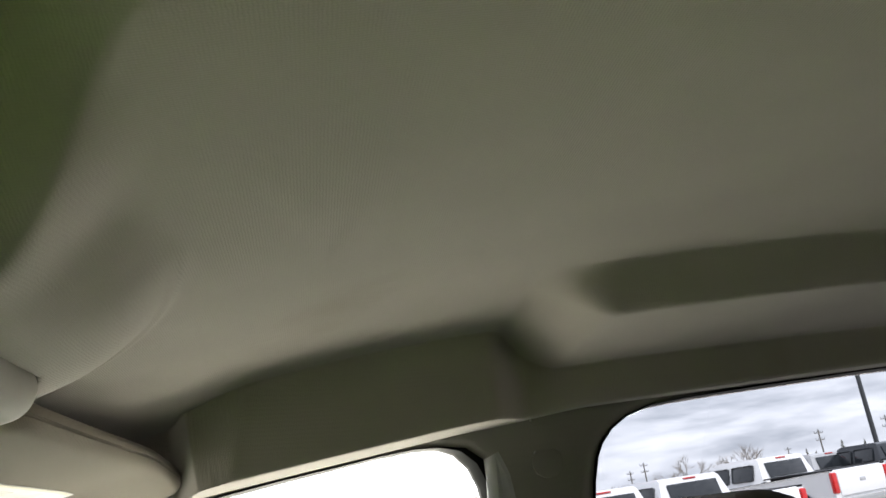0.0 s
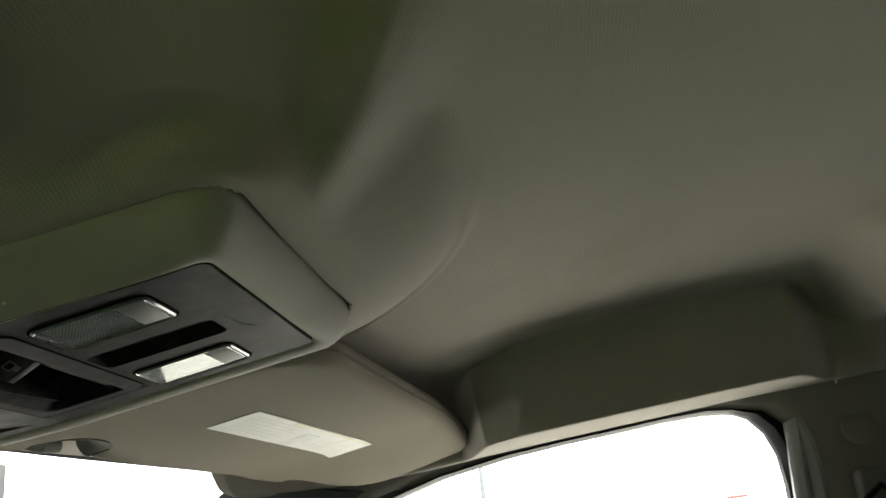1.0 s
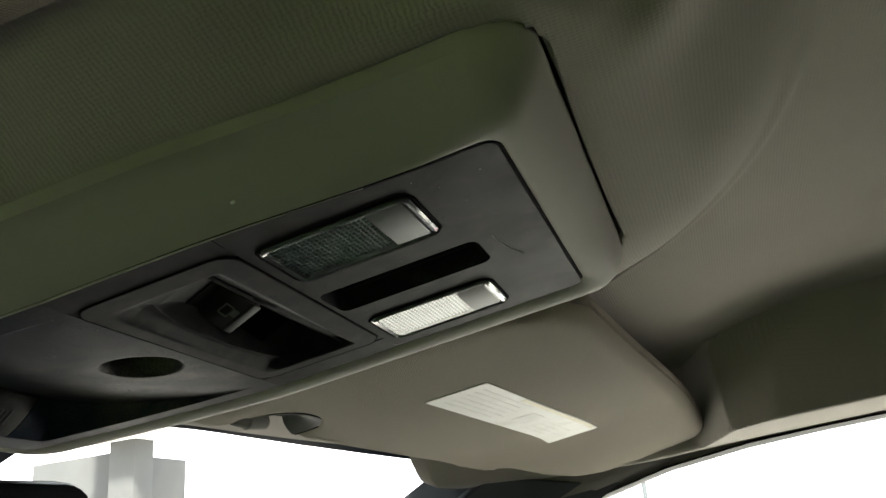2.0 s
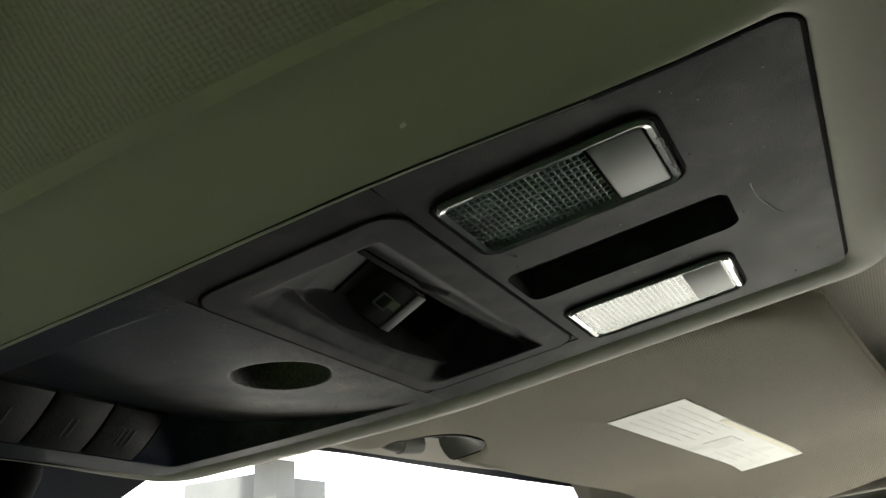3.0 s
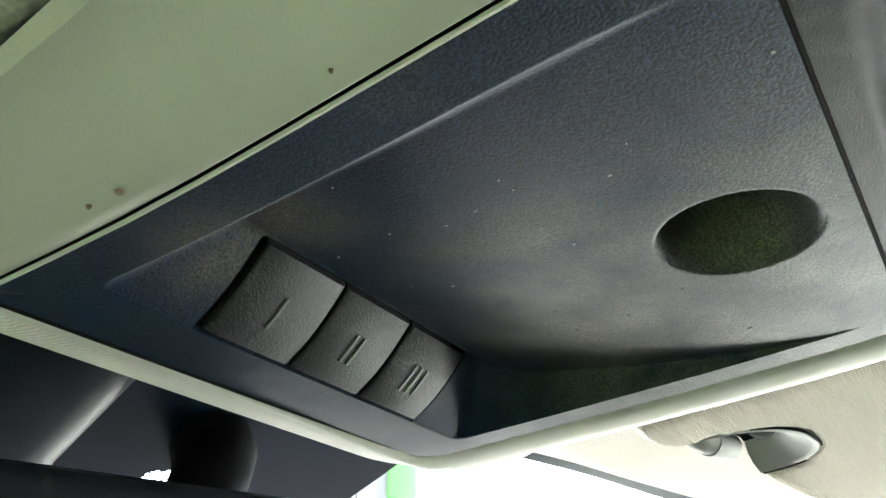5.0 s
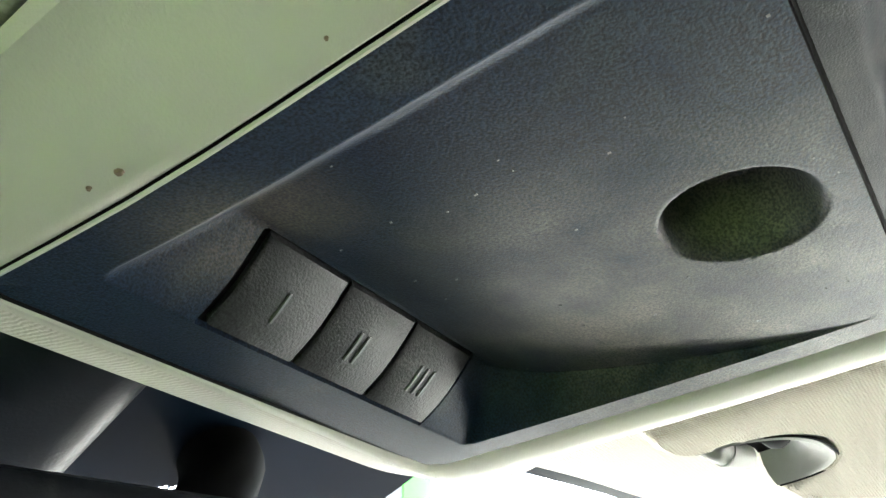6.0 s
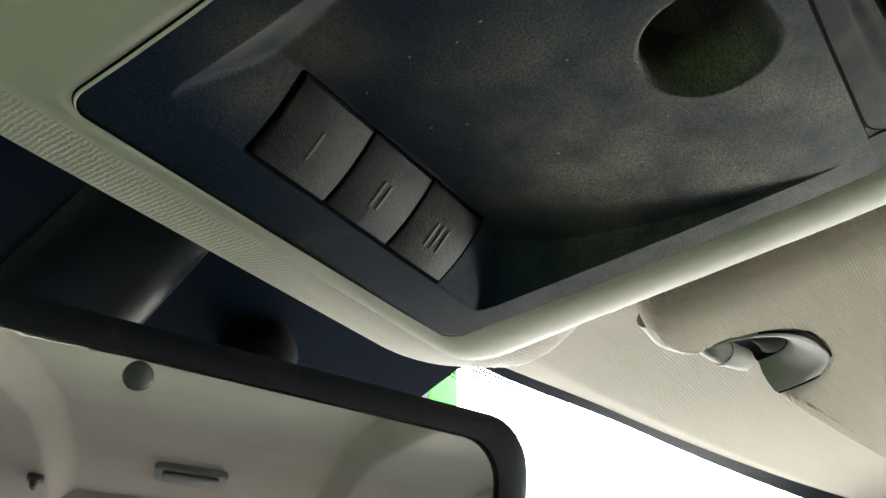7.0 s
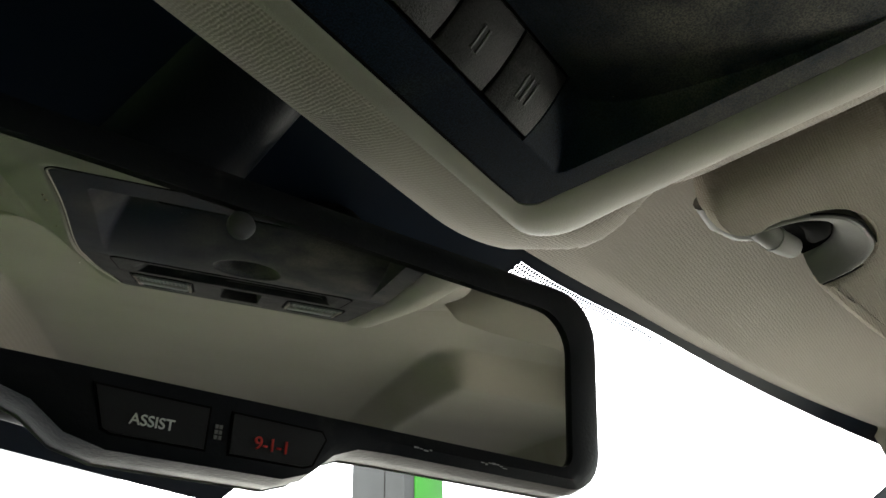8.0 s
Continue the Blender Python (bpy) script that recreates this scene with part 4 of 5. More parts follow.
# three transmitter buttons on the slope
for k in range(3):
    xa, xb = -0.0430 + 0.02947 * k + 0.0007, -0.0430 + 0.02947 * (k + 1) - 0.0007
    xa -= 0.0004 if k == 0 else 0.0
    loops = []
    for t in np.linspace(0.055, 1.000, 9):
        bulge = 0.0016 * math.sin(math.pi * t)
        y = SLOPE[0] - 0.0005 - 0.0216 * t
        w = base_w(SLOPE[0]) * (1 - t) + (0.0165 + base_w(SLOPE[1])) * t - 0.0008 - bulge
        loops.append([(xa, y, w + 0.003), (xa, y, w + 0.0005), (xa + 0.0007, y, w), (xb - 0.0007, y, w), (xb, y, w + 0.0005), (xb, y, w + 0.003)])
    btn = part("transmitter_button", rings(loops), BUTTON, console, "grained charcoal button with ribs")
    for j in range(k + 1):
        xm = (xa + xb) / 2 + (j - k / 2) * 0.0030
        pts = []
        for t in (0.34, 0.45, 0.56, 0.67):
            y = SLOPE[0] - 0.0005 - 0.0216 * t
            w = base_w(SLOPE[0]) * (1 - t) + (0.0165 + base_w(SLOPE[1])) * t - 0.0008 - 0.0016 * math.sin(math.pi * t)
            pts.append((xm, y, w + 0.0003))
        part("rib", tube(pts, 0.00072, 6), RIB, btn)
part("button_gap", rings([[(x, SLOPE[0] + 0.0006 - 0.0233 * t, base_w(SLOPE[0]) * (1 - t) + (0.0165 + base_w(SLOPE[1])) * t + 0.0014 - 0.0016 * math.sin(math.pi * t) + k) for t, k in ((0, 0), (0.25, 0), (0.5, 0), (0.75, 0), (1, 0), (1, 0.0015), (0.75, 0.0015), (0.5, 0.0015), (0.25, 0.0015), (0, 0.0015))] for x in (-0.0440, 0.0458)]), GAP, console)

# pale trim frame round the panel
prof = ((0.0010, 0.0040), (0.0010, 0.0004), (0.0022, -0.0008), (0.0050, -0.0002), (0.0120, 0.0036), (0.0200, 0.0088), (0.0255, 0.0124), (0.0295, 0.0139), (0.0342, 0.0148), (0.0352, 0.0240))


def trim_loops():
    loops = []
    flatter = (0.0040, 0.0014, 0.0008, -0.0004, -0.0016, -0.0004, 0.0030, 0.0068, 0.0140, 0.0240)
    for (d, w_left), w_right in zip(prof, flatter):
        rear, front = ((d, d) if d < 0.003 else (0.0022 + (d - 0.0022) * 0.64, 0.0022 + (d - 0.0022) * 0.30))
        dy = (rear + front) / 2
        ref = rounded(PX + d, PY + dy, 0.007 + 0.40 * d, 8)
        lp = []
        for i, p in enumerate(ref):
            q = ref[(i + 1) % len(ref)]
            steps = 16 if math.hypot(p[0] - q[0], p[1] - q[1]) > 0.05 else 1
            for k in range(steps):
                x, y = p[0] + (q[0] - p[0]) * k / steps, p[1] + (q[1] - p[1]) * k / steps + (front - rear) / 2
                w = w_left + (w_right - w_left) * max(ss(-0.02, 0.07, x), 0.6 * ss(-0.12, -0.17, y))
                lp.append((x - (swell(y) if x < 0 else 0.0) + (0.12 * max(0.0, -PX - 0.0022 - x) if x < 0 else 0.0), y, w * (1.0 if y < 0.05 else 1 - 0.72 * (y - 0.05) / 0.12) + base_w(y)))
        loops.append(lp)
    return loops


part("trim_frame", rings(trim_loops(), close_ends=False), TRIM, console, "pale tan plastic surround with small specks")
groove = [(x - 0.0006 * (1 if x > 0 else -1), y * 0.9965, w + 0.0006) for x, y, w in trim_loops()[1]]
# Highlight along the left groove, built as a thin strip in trim colour.
highlight_pts = [(x + 0.0009, y, w - 0.0006) for x, y, w in trim_loops()[1] if x < -0.070 and -0.155 < y < 0.1615]
highlight_pts.sort(key=lambda p: p[1])
part("panel_highlight", tube(highlight_pts, [0.00055 * ss(-1, 6, min(k, len(highlight_pts) - 1 - k)) for k in range(len(highlight_pts))], 6), TRIM, console, "thin pale strip standing for the highlight beside the groove")
part("panel_groove", tube([*groove, groove[0]], [0.0012 + 0.0004 * ss(0.0, -0.06, y) - 0.0009 * ss(0.06, 0.08, x) * ss(-0.02, 0.03, y) for x, y, w in [*groove, groove[0]]], 6), GAP, console, "dark groove round the panel")
for x, y, w, r in ((-0.0920, 0.1097, 0.0069, 0.0010), (-0.0922, 0.1173, 0.0076, 0.0006), (-0.0945, 0.062, 0.0028, 0.0004)):
    part("speck", tube([(x, y, w), (x, y, w - 0.0006)], [r, r * 0.6], 7), SPECK, console, "small brown speck")
part("speck", tube([(-0.103, -0.080, 0.0015), (-0.1032, -0.0812, 0.0016)], 0.0005, 6), LABEL, console, "small white chip")
part("scratch", tube([(-0.012 + 0.03 * f, -0.1405 - 0.006 * f * f, -0.0001) for f in np.linspace(0, 1, 9)], 0.00022, 4), MARK, console, "thin curved scratch")
dust_rng = random.Random(11)
dust = bmesh.new()
for k in range(70):
    x, y = dust_rng.uniform(-0.078, 0.078), dust_rng.choice((dust_rng.uniform(-0.155, -0.068), dust_rng.uniform(0.006, 0.112)))
    r = dust_rng.uniform(0.00010, 0.00028)
    if any(h[0] - 0.001 < x < h[1] + 0.001 and h[2] - 0.001 < y < h[3] + 0.001 for h in rear_holes) or math.hypot(x - HOLE[0], y - HOLE[1]) < 0.02:
        continue
    w = (tray_w(x, y) if y > 0 else 0.0) - 0.0002
    dust = box(x, y, w, r * 2, r * dust_rng.uniform(1.5, 4), 0.0002, bm=dust)
tagged(part("dust", dust, DUST, console), "scattered dust specks", kind="stuff")

# ---- sun visors ----
def visor(name, sx, label, with_label, inner=0.130, raised=0.0):
    """Folded sun visor: padded cloth body with piping, clip notch, warning label."""
    root = thing(name, pose(0, 0, 0), label, "sun visor", "sun visors")
    # outline in plan, from the inboard end round
    outline = [(0.130, -0.140), (0.30, -0.158), (0.45, -0.178), (0.56, -0.191), (0.598, -0.195), (0.620, -0.188), (0.632, -0.165), (0.631, -0.125), (0.622, -0.086), (0.602, -0.048), (0.568, -0.020), (0.540, 0.000), (0.538, 0.018), (0.512, 0.040), (0.46, 0.054), (0.40, 0.066), (0.33, 0.080), (0.275, 0.089), (0.2600, 0.090), (0.2570, 0.0745), (0.2490, 0.0640), (0.2380, 0.0585), (0.2230, 0.0575), (0.2090, 0.0620), (0.2005, 0.0715), (0.1975, 0.0845), (0.1985, 0.0980), (0.1950, 0.1085), (0.1850, 0.1145), (0.1710, 0.1160), (0.153, 0.1130), (0.138, 0.103), (0.130, 0.085)]
    pts = [(inner + (p[0] - 0.130) * (0.640 - inner) / 0.51, p[1]) for p in outline]
    if inner > 0.15:
        pts = [(inner, -0.05), *[(inner + 0.045 * (1 - math.cos(radians(a))), -0.076 - 0.056 * math.sin(radians(a))) for a in range(0, 91, 9)], *pts[1:-2], (inner + 0.002, 0.075), (inner, 0.03)]

    for _ in range(2):
        cut = []
        for a, b in zip(pts, pts[1:] + pts[:1]):
            cut += [(a[0] * 0.75 + b[0] * 0.25, a[1] * 0.75 + b[1] * 0.25), (a[0] * 0.25 + b[0] * 0.75, a[1] * 0.25 + b[1] * 0.75)]
        pts = cut

    def under(x, y):
        curl = max(0.0, 1 - (x - inner) / 0.042)
        return 1.7165 + raised + 0.013 * curl * curl - 0.13 * (y + 0.02) - 0.050 * (x - 0.25) - 0.025 * ss(0.47, 0.63, x) * (0.5 + 0.5 * ss(-0.19, -0.06, y))

    def lp(d, dz, rear=False):
        res = []
        n = len(pts)
        for i, p in enumerate(pts):
            a, b = Vector(pts[i - 1]), Vector(pts[(i + 1) % n])
            t = (b - a).normalized()
            nrm = Vector((t.y, -t.x))
            q = Vector(p) - nrm * (d * (1 - ss(-0.08, -0.02, p[1])) if rear else d)
            res.append((sx * q.x, q.y, under(q.x, q.y) + dz))
        return res
    body = rings([lp(0.010, 0.024), lp(0.003, 0.0225), lp(0.0, 0.0175), lp(0.0, 0.0130), lp(0.0032, 0.0117, True), lp(0.0032, 0.0106, True), lp(0.0, 0.0093), lp(0.0010, 0.0062), lp(0.0030, 0.0030), lp(0.0062, 0.0009), lp(0.011, 0.0)], close_ends=True)
    for axis, cuts in (((1, 0, 0), [*np.arange(inner + 0.004, inner + 0.044, 0.005), *np.arange(0.46, 0.63, 0.014)]), ((0, 1, 0), np.arange(-0.17, 0.02, 0.02))):
        for c in cuts:
            co = Vector(axis) * float(c) * (sx if axis[0] else 1)
            bmesh.ops.bisect_plane(body, geom=[*body.verts, *body.edges, *body.faces], dist=1e-6, plane_co=co, plane_no=Vector(axis))
    body.normal_update()
    for v in body.verts:
        if all(f.normal.z < -0.85 for f in v.link_faces) and abs(v.co.z - under(abs(v.co.x), v.co.y)) < 0.02:
            if v.link_faces and len(v.link_faces) > 2 and 0.63 - abs(v.co.x) > 0.012:
                v.co.z = max(v.co.z, under(abs(v.co.x), v.co.y)) if v.co.z > under(abs(v.co.x), v.co.y) + 0.0028 else under(abs(v.co.x), v.co.y)
    part("body", body, VISOR_CLOTH, root)
    # clip housing
    cx = 0.2262 if inner < 0.15 else 0.31
    arch = []
    for k in range(29):
        a = math.pi * k / 28
        c, s_ = math.cos(a), math.sin(a)
        arch.append((-0.0338 * math.copysign(abs(c) ** 0.8, c), 0.0085 * c - 0.0375 * abs(s_) ** 0.8))

    def cup_loop(k, w):
        res = []
        for ax, ay in arch:
            x, y = cx + ax * k, 0.0945 + ay * k
            res.append((sx * x, y, under(x, y) + w))
        return res
    cup = rings([cup_loop(k, w) for k, w in ((1.02, 0.020), (1.02, 0.0030), (1.00, 0.0012), (0.965, 0.0008), (0.90, 0.0018), (0.78, 0.0045), (0.68, 0.0085), (0.62, 0.0150), (0.40, 0.0185), (0.02, 0.0190))], close_ends=False, closed=False)
    clip = part("clip_housing", cup, CLIP, root, "grey plastic clip cup")
    part("clip_seam", tube(cup_loop(1.035, 0.0014)[6:], 0.0006, 6), GAP, clip)

    def in_cup(x, y, w):
        return (sx * (cx + x), 0.0945 + y, under(cx + x, 0.0945 + y) + w)
    part("clip_cavity", tube([in_cup(-0.020, -0.013, 0.0105), in_cup(-0.010, -0.018, 0.0115), in_cup(0.002, -0.018, 0.0125), in_cup(0.010, -0.013, 0.0135)], [0.004, 0.0070, 0.0066, 0.003], 10), GAP, clip, "dark cavity")
    part("clip_hollow", rings([cup_loop(k, w) for k, w in ((0.60, 0.0135), (0.52, 0.0150), (0.02, 0.0155))], close_ends=False, closed=False), GAP, clip, "dark hollow behind the pin")
    part("clip_pin", tube([in_cup(-0.036, 0.005, 0.010), in_cup(-0.028, 0.0030, 0.0055), in_cup(-0.018, 0.0, 0.0042), in_cup(-0.010, -0.0026, 0.0045), in_cup(-0.003, -0.0048, 0.0050), in_cup(-0.0018, -0.0052, 0.0052)], [0.0054, 0.0060, 0.0060, 0.0058, 0.0054, 0.0038], 16), CLIP, clip, "grey retaining pin")
    part("clip_rod", tube([in_cup(-0.060, 0.0185, 0.0100), in_cup(-0.044, 0.0175, 0.0085), in_cup(-0.032, 0.0125, 0.0080), in_cup(-0.024, 0.0075, 0.0090)], [0.0050, 0.0056, 0.0056, 0.0050], 12), CLIP, clip, "grey rod end beside the pin")
    part("pin_collar", tube([in_cup(-0.0190, 0.0003, 0.0043), in_cup(-0.0172, -0.0003, 0.0043)], 0.0064, 16), CLIP, clip)
    if with_label:
        a, b, c = Vector((0.259, -0.062)), Vector((0.494, -0.102)), Vector((0.267, -0.014))

        def on(u, v, dz=-0.0006):
            q = a + (b - a) * u + (c - a) * v
            return (sx * q.x, q.y, under(q.x, q.y) + dz)
        lab = part("warning_label", sheet(lambda u, v: on(u, v), 12, 4, (0, 0, 0.0004)), LABEL, root, "white paper warning label, scuffed and faded")
        part("label_header", sheet(lambda u, v: on(0.30 + 0.68 * u, 0.01 + 0.10 * v, -0.0009), 8, 1, (0, 0, 0.0002)), LABEL_YELLOW, lab, "faded yellow strip")
        for r in range(6):
            ln = 0.34 if r % 2 else 0.38
            part("print_line", sheet(lambda u, v: on(0.05 + ln * u, 0.16 + 0.13 * r + 0.035 * v, -0.0007), 4, 1, (0, 0, 0.0001)), LABEL_INK, lab)
            if r > 1:
                part("print_line", sheet(lambda u, v: on(0.66 + (ln - 0.10) * u, 0.16 + 0.13 * r + 0.030 * v, -0.0007), 4, 1, (0, 0, 0.0001)), LABEL_INK, lab)
        part("pictogram", sheet(lambda u, v: on(0.50 + 0.11 * u, 0.30 + 0.42 * v, -0.0009), 2, 2, (0, 0, 0.0002)), LABEL_INK, lab, "grey pictogram")
    arm = tube([(sx * 0.60, 0.030, 1.730), (sx * 0.635, 0.020, 1.735), (sx * 0.650, 0.02, 1.745)], 0.006, 8)
    part("pivot_arm", arm, CLIP, root)
    return root


visor("sun_visor", 1, "tan cloth passenger sun visor folded up, with a white label", True)
visor("sun_visor", -1, "tan cloth driver's sun visor folded up", False, 0.171, 0.004)

# ---- rear-view mirror ----
MN = Vector((-0.338, -0.935, -0.1065)).normalized()
MR = Vector((-MN.y, MN.x, 0)).normalized()
MU = MR.cross(-MN)
MIRROR_M = Matrix.Translation((0, 0.226, 1.60)) @ Matrix((MR, MU, MN)).transposed().to_4x4()
mirror = thing("rearview_mirror", MIRROR_M, "black framed rear-view mirror with assist buttons below", "mirror")


def mirror_outline(d=0.0, chin=True):
    """Outline of the mirror head in its own plane, inset by d."""
    l, r, t, b = -0.168 + d, 0.1590 - d, 0.0708 - d, -0.0145 + d
    rad = 0.021 - d * 0.6
    pts = []
    for cx, cy, a0 in ((r - rad, t - rad, 0), (l + rad, t - rad, 90), (l + rad * 0.8, b + rad * 0.8, 180)):
        rr = rad if a0 < 180 else rad * 0.8
        for i in range(7):
            a = radians(a0 + 15 * i)
            pts.append((cx + rr * math.cos(a), cy + rr * math.sin(a)))
    if chin:
        c = -0.0285 + d
        pts += [(-0.085, b), (-0.068, b - 0.0005), (-0.056, b - 0.004), (-0.046, c + 0.003), (-0.034, c), (0.0, c), (0.020, c), (0.029, c + 0.003), (0.037, b - 0.004), (0.046, b - 0.0005), (0.060, b)]
    else:
        pts += [(x, b) for x in (-0.085, -0.068, -0.056, -0.046, -0.034, 0.0, 0.020, 0.029, 0.037, 0.046, 0.060)]
    rr = rad * 0.8
    for i in range(7):
        a = radians(270 + 15 * i)
        pts.append((r - rr + rr * math.cos(a), b + rr + rr * math.sin(a)))
    return pts


GLASS_B = -0.0050


def glass_outline():
    l, r, t, b = -0.155, 0.1425, 0.0585, GLASS_B
    pts = []
    for cx, cy, a0, rr in ((r - 0.016, t - 0.016, 0, 0.016), (l + 0.016, t - 0.016, 90, 0.016), (l + 0.010, b + 0.010, 180, 0.010)):
        for i in range(7):
            a = radians(a0 + 15 * i)
            pts.append((cx + rr * math.cos(a), cy + rr * math.sin(a)))
    pts += [(x, b) for x in (-0.085, -0.068, -0.056, -0.046, -0.034, 0.0, 0.020, 0.029, 0.037, 0.046, 0.060)]
    for i in range(7):
        a = radians(270 + 15 * i)
        pts.append((r - 0.006 + 0.006 * math.cos(a), b + 0.006 + 0.006 * math.sin(a)))
    return pts


mo, go = mirror_outline(), glass_outline()
frame_loops = [[(x, y, 0.0005) for x, y in go], [(x * 1.004, y, 0.0030) for x, y in go], [(x, y, 0.0045) for x, y in mirror_outline(0.005)], [(x, y, 0.0030) for x, y in mirror_outline(0.0015)], [(x, y, -0.003) for x, y in mo], [(x, y, -0.012) for x, y in mo]]
part("frame", rings(frame_loops, close_ends=False), MIRROR_FRAME, mirror, "black plastic frame, scuffed along the lower edge")
shell_loops = [[(x, y, -0.0125) for x, y in mirror_outline(-0.0006)], [(x, y, -0.019) for x, y in mirror_outline(0.0055)], [(x * 0.90, y * 0.80 + 0.005, -0.034) for x, y in mirror_outline(0.010)], [(x * 0.5, y * 0.5 + 0.01, -0.042) for x, y in mirror_outline(0.01)]]
part("back_shell", rings(shell_loops), GREY_RIM, mirror, "pale grey back shell")
gb = bmesh.new()
gb.faces.new([gb.verts.new((x, y, 0.0012)) for x, y in go])
part("glass", gb, MIRROR, mirror)
part("light_sensor", tube([(-0.005, 0.0528, 0.0010), (-0.005, 0.0528, 0.0022), (-0.005, 0.0528, 0.0030)], [0.0048, 0.0048, 0.0036], 24), RIB, mirror, "round grey dotted light sensor at the glass top")
for name, outline in (("assist_seam", [(-0.0413, -0.0093), (-0.0371, -0.0221), (-0.0343, -0.0232), (-0.0063, -0.0232), (-0.0063, -0.0098)]), ("call_seam", [(0.0003, -0.0098), (0.0003, -0.0232), (0.0258, -0.0232), (0.0291, -0.0221), (0.0333, -0.0130), (0.0314, -0.0103)])):
    part(name, slab(outline, 0.0040, 0.0047), GAP, mirror)
part("assist_button", slab([(-0.0405, -0.0100), (-0.0365, -0.0215), (-0.0340, -0.0225), (-0.0070, -0.0225), (-0.0070, -0.0105)][::1], 0.0036, 0.0050), BLACK, mirror, "black assist button")
part("call_button", slab([(0.0010, -0.0105), (0.0010, -0.0225), (0.0255, -0.0225), (0.0285, -0.0215), (0.0325, -0.0130), (0.0310, -0.0110)], 0.0036, 0.0050), BLACK, mirror, "black emergency call button")
writing("assist_text", "ASSIST", 0.0045, WHITE_TEXT, mirror, pose(-0.0233, -0.0178, 0.0053))
writing("call_text", "9-1-1", 0.0056, RED_TEXT, mirror, pose(0.0143, -0.0182, 0.0053))
mic = bmesh.new()
for i in range(3):
    for j in range(2):
        mic = box(-0.0040 + 0.0013 * j, -0.0185 + 0.0016 * i, 0.0048, 0.0009, 0.0011, 0.0006, bm=mic)
scuff_rng = random.Random(4)
for cx, cy, ln, k in ((-0.092, -0.0105, 0.010, 5), (0.072, -0.0100, 0.008, 4), (0.103, -0.0102, 0.012, 7)):
    sc = bmesh.new()
    for i in range(k):
        sc = box(cx + ln * (i / k - 0.5), cy + scuff_rng.uniform(-0.0008, 0.0008), 0.0046, scuff_rng.uniform(0.0008, 0.0022), scuff_rng.uniform(0.0002, 0.0006), 0.0003, bm=sc)
    part("scuff", sc, GREY_RIM, mirror, "pale scuff on the frame")
part("mic_slots", mic, MARK, mirror, "tiny pale print between the buttons")
# arm to the windshield and the sensor cover
TO_MIRROR = MIRROR_M.inverted()
part("arm", tube([TO_MIRROR @ Vector(p) for p in ((0.018, 0.262, 1.636), (0.030, 0.246, 1.650), (0.045, 0.234, 1.667), (0.058, 0.238, 1.682), (0.070, 0.250, 1.694), (0.078, 0.262, 1.704))], [0.009, 0.0095, 0.0115, 0.0145, 0.0165, 0.0165], 18), GAP, mirror, "black ball-jointed mirror arm")
sensor = thing("sensor_cover", pose(0.0, 0.300, 1.680, -32.9), "black moulded sensor cover on the windshield", "sensor cover")
cover_prof = ((-0.0400, 0.010), (-0.0395, 0.002), (-0.0380, -0.006), (-0.0340, -0.0125), (-0.0280, -0.0165), (-0.0200, -0.0188), (-0.0090, -0.0200), (0.0040, -0.0200), (0.0100, -0.0193), (0.0155, -0.0172), (0.0200, -0.0140), (0.0235, -0.0098), (0.0258, -0.0045), (0.0270, 0.0020), (0.0280, 0.010))
part("shell", rings([[(x * k, y, w * q + 0.006) for x, w in cover_prof] for y, k, q in ((-0.098, 1.0, 1.0), (-0.04, 1.0, 1.0), (0.05, 1.0, 1.0), (0.085, 0.97, 0.9), (0.095, 0.92, 0.4))]), COVER, sensor)
part("mount_foot", box(0.004, 0.060, -0.020, 0.034, 0.040, 0.018, 0.006, 3), BLACK, sensor, "mirror mount foot")

# ---- small fixtures in the cab ----
anchor = thing("belt_anchor_cover", pose(0.645, -0.635, 1.60), "grey plastic belt anchor cover on the pillar", "belt anchor")
part("cover", box(-0.012, 0, 0, 0.022, 0.045, 0.075, 0.009, 3), CLIP, anchor)
part("loop", tube([(-0.02, -0.024, -0.03), (-0.026, -0.024, 0.0), (-0.026, 0.0, 0.018), (-0.026, 0.024, 0.0), (-0.02, 0.024, -0.03)], 0.004, 8), BLACK, anchor)
cap = thing("pillar_cap", pose(0.634, -0.632, 1.683), "round cloth-grey screw cap on the pillar", "cap")
part("disc", tube([(0.006, 0, 0), (-0.002, 0, 0), (-0.0035, 0, 0)], [0.020, 0.020, 0.018], 24), SIDE_CLOTH, cap)
dome = thing("dome_lamp", pose(-0.02, -1.575, roof_height(0.0, -1.575) - 0.002, 18), "smoky clear dome lamp in the rear of the headliner", "dome lamp")
part("base", slab(rounded(0.080, 0.042, 0.02, 6), -0.012, 0.004, 0.004), CLIP, dome)
part("lens", slab(rounded(0.062, 0.030, 0.012, 6), -0.018, -0.010, 0.004), DASH, dome, "smoky clear lens")
for x in (-0.34, 0.30):
    hook = thing("coat_hook", pose(x, -1.60, roof_height(x, -1.60) - 0.002, 18), "grey plastic coat hook on the rear headliner", "coat hook", "coat hooks")
    part("base", slab(rounded(0.017, 0.015, 0.008, 6), -0.010, 0.004, 0.003), DASH, hook)
    part("hook", tube([(0, 0.008, -0.008), (0, 0.004, -0.017), (0, -0.008, -0.019), (0, -0.014, -0.014)], [0.010, 0.009, 0.008, 0.006], 10), DASH, hook)

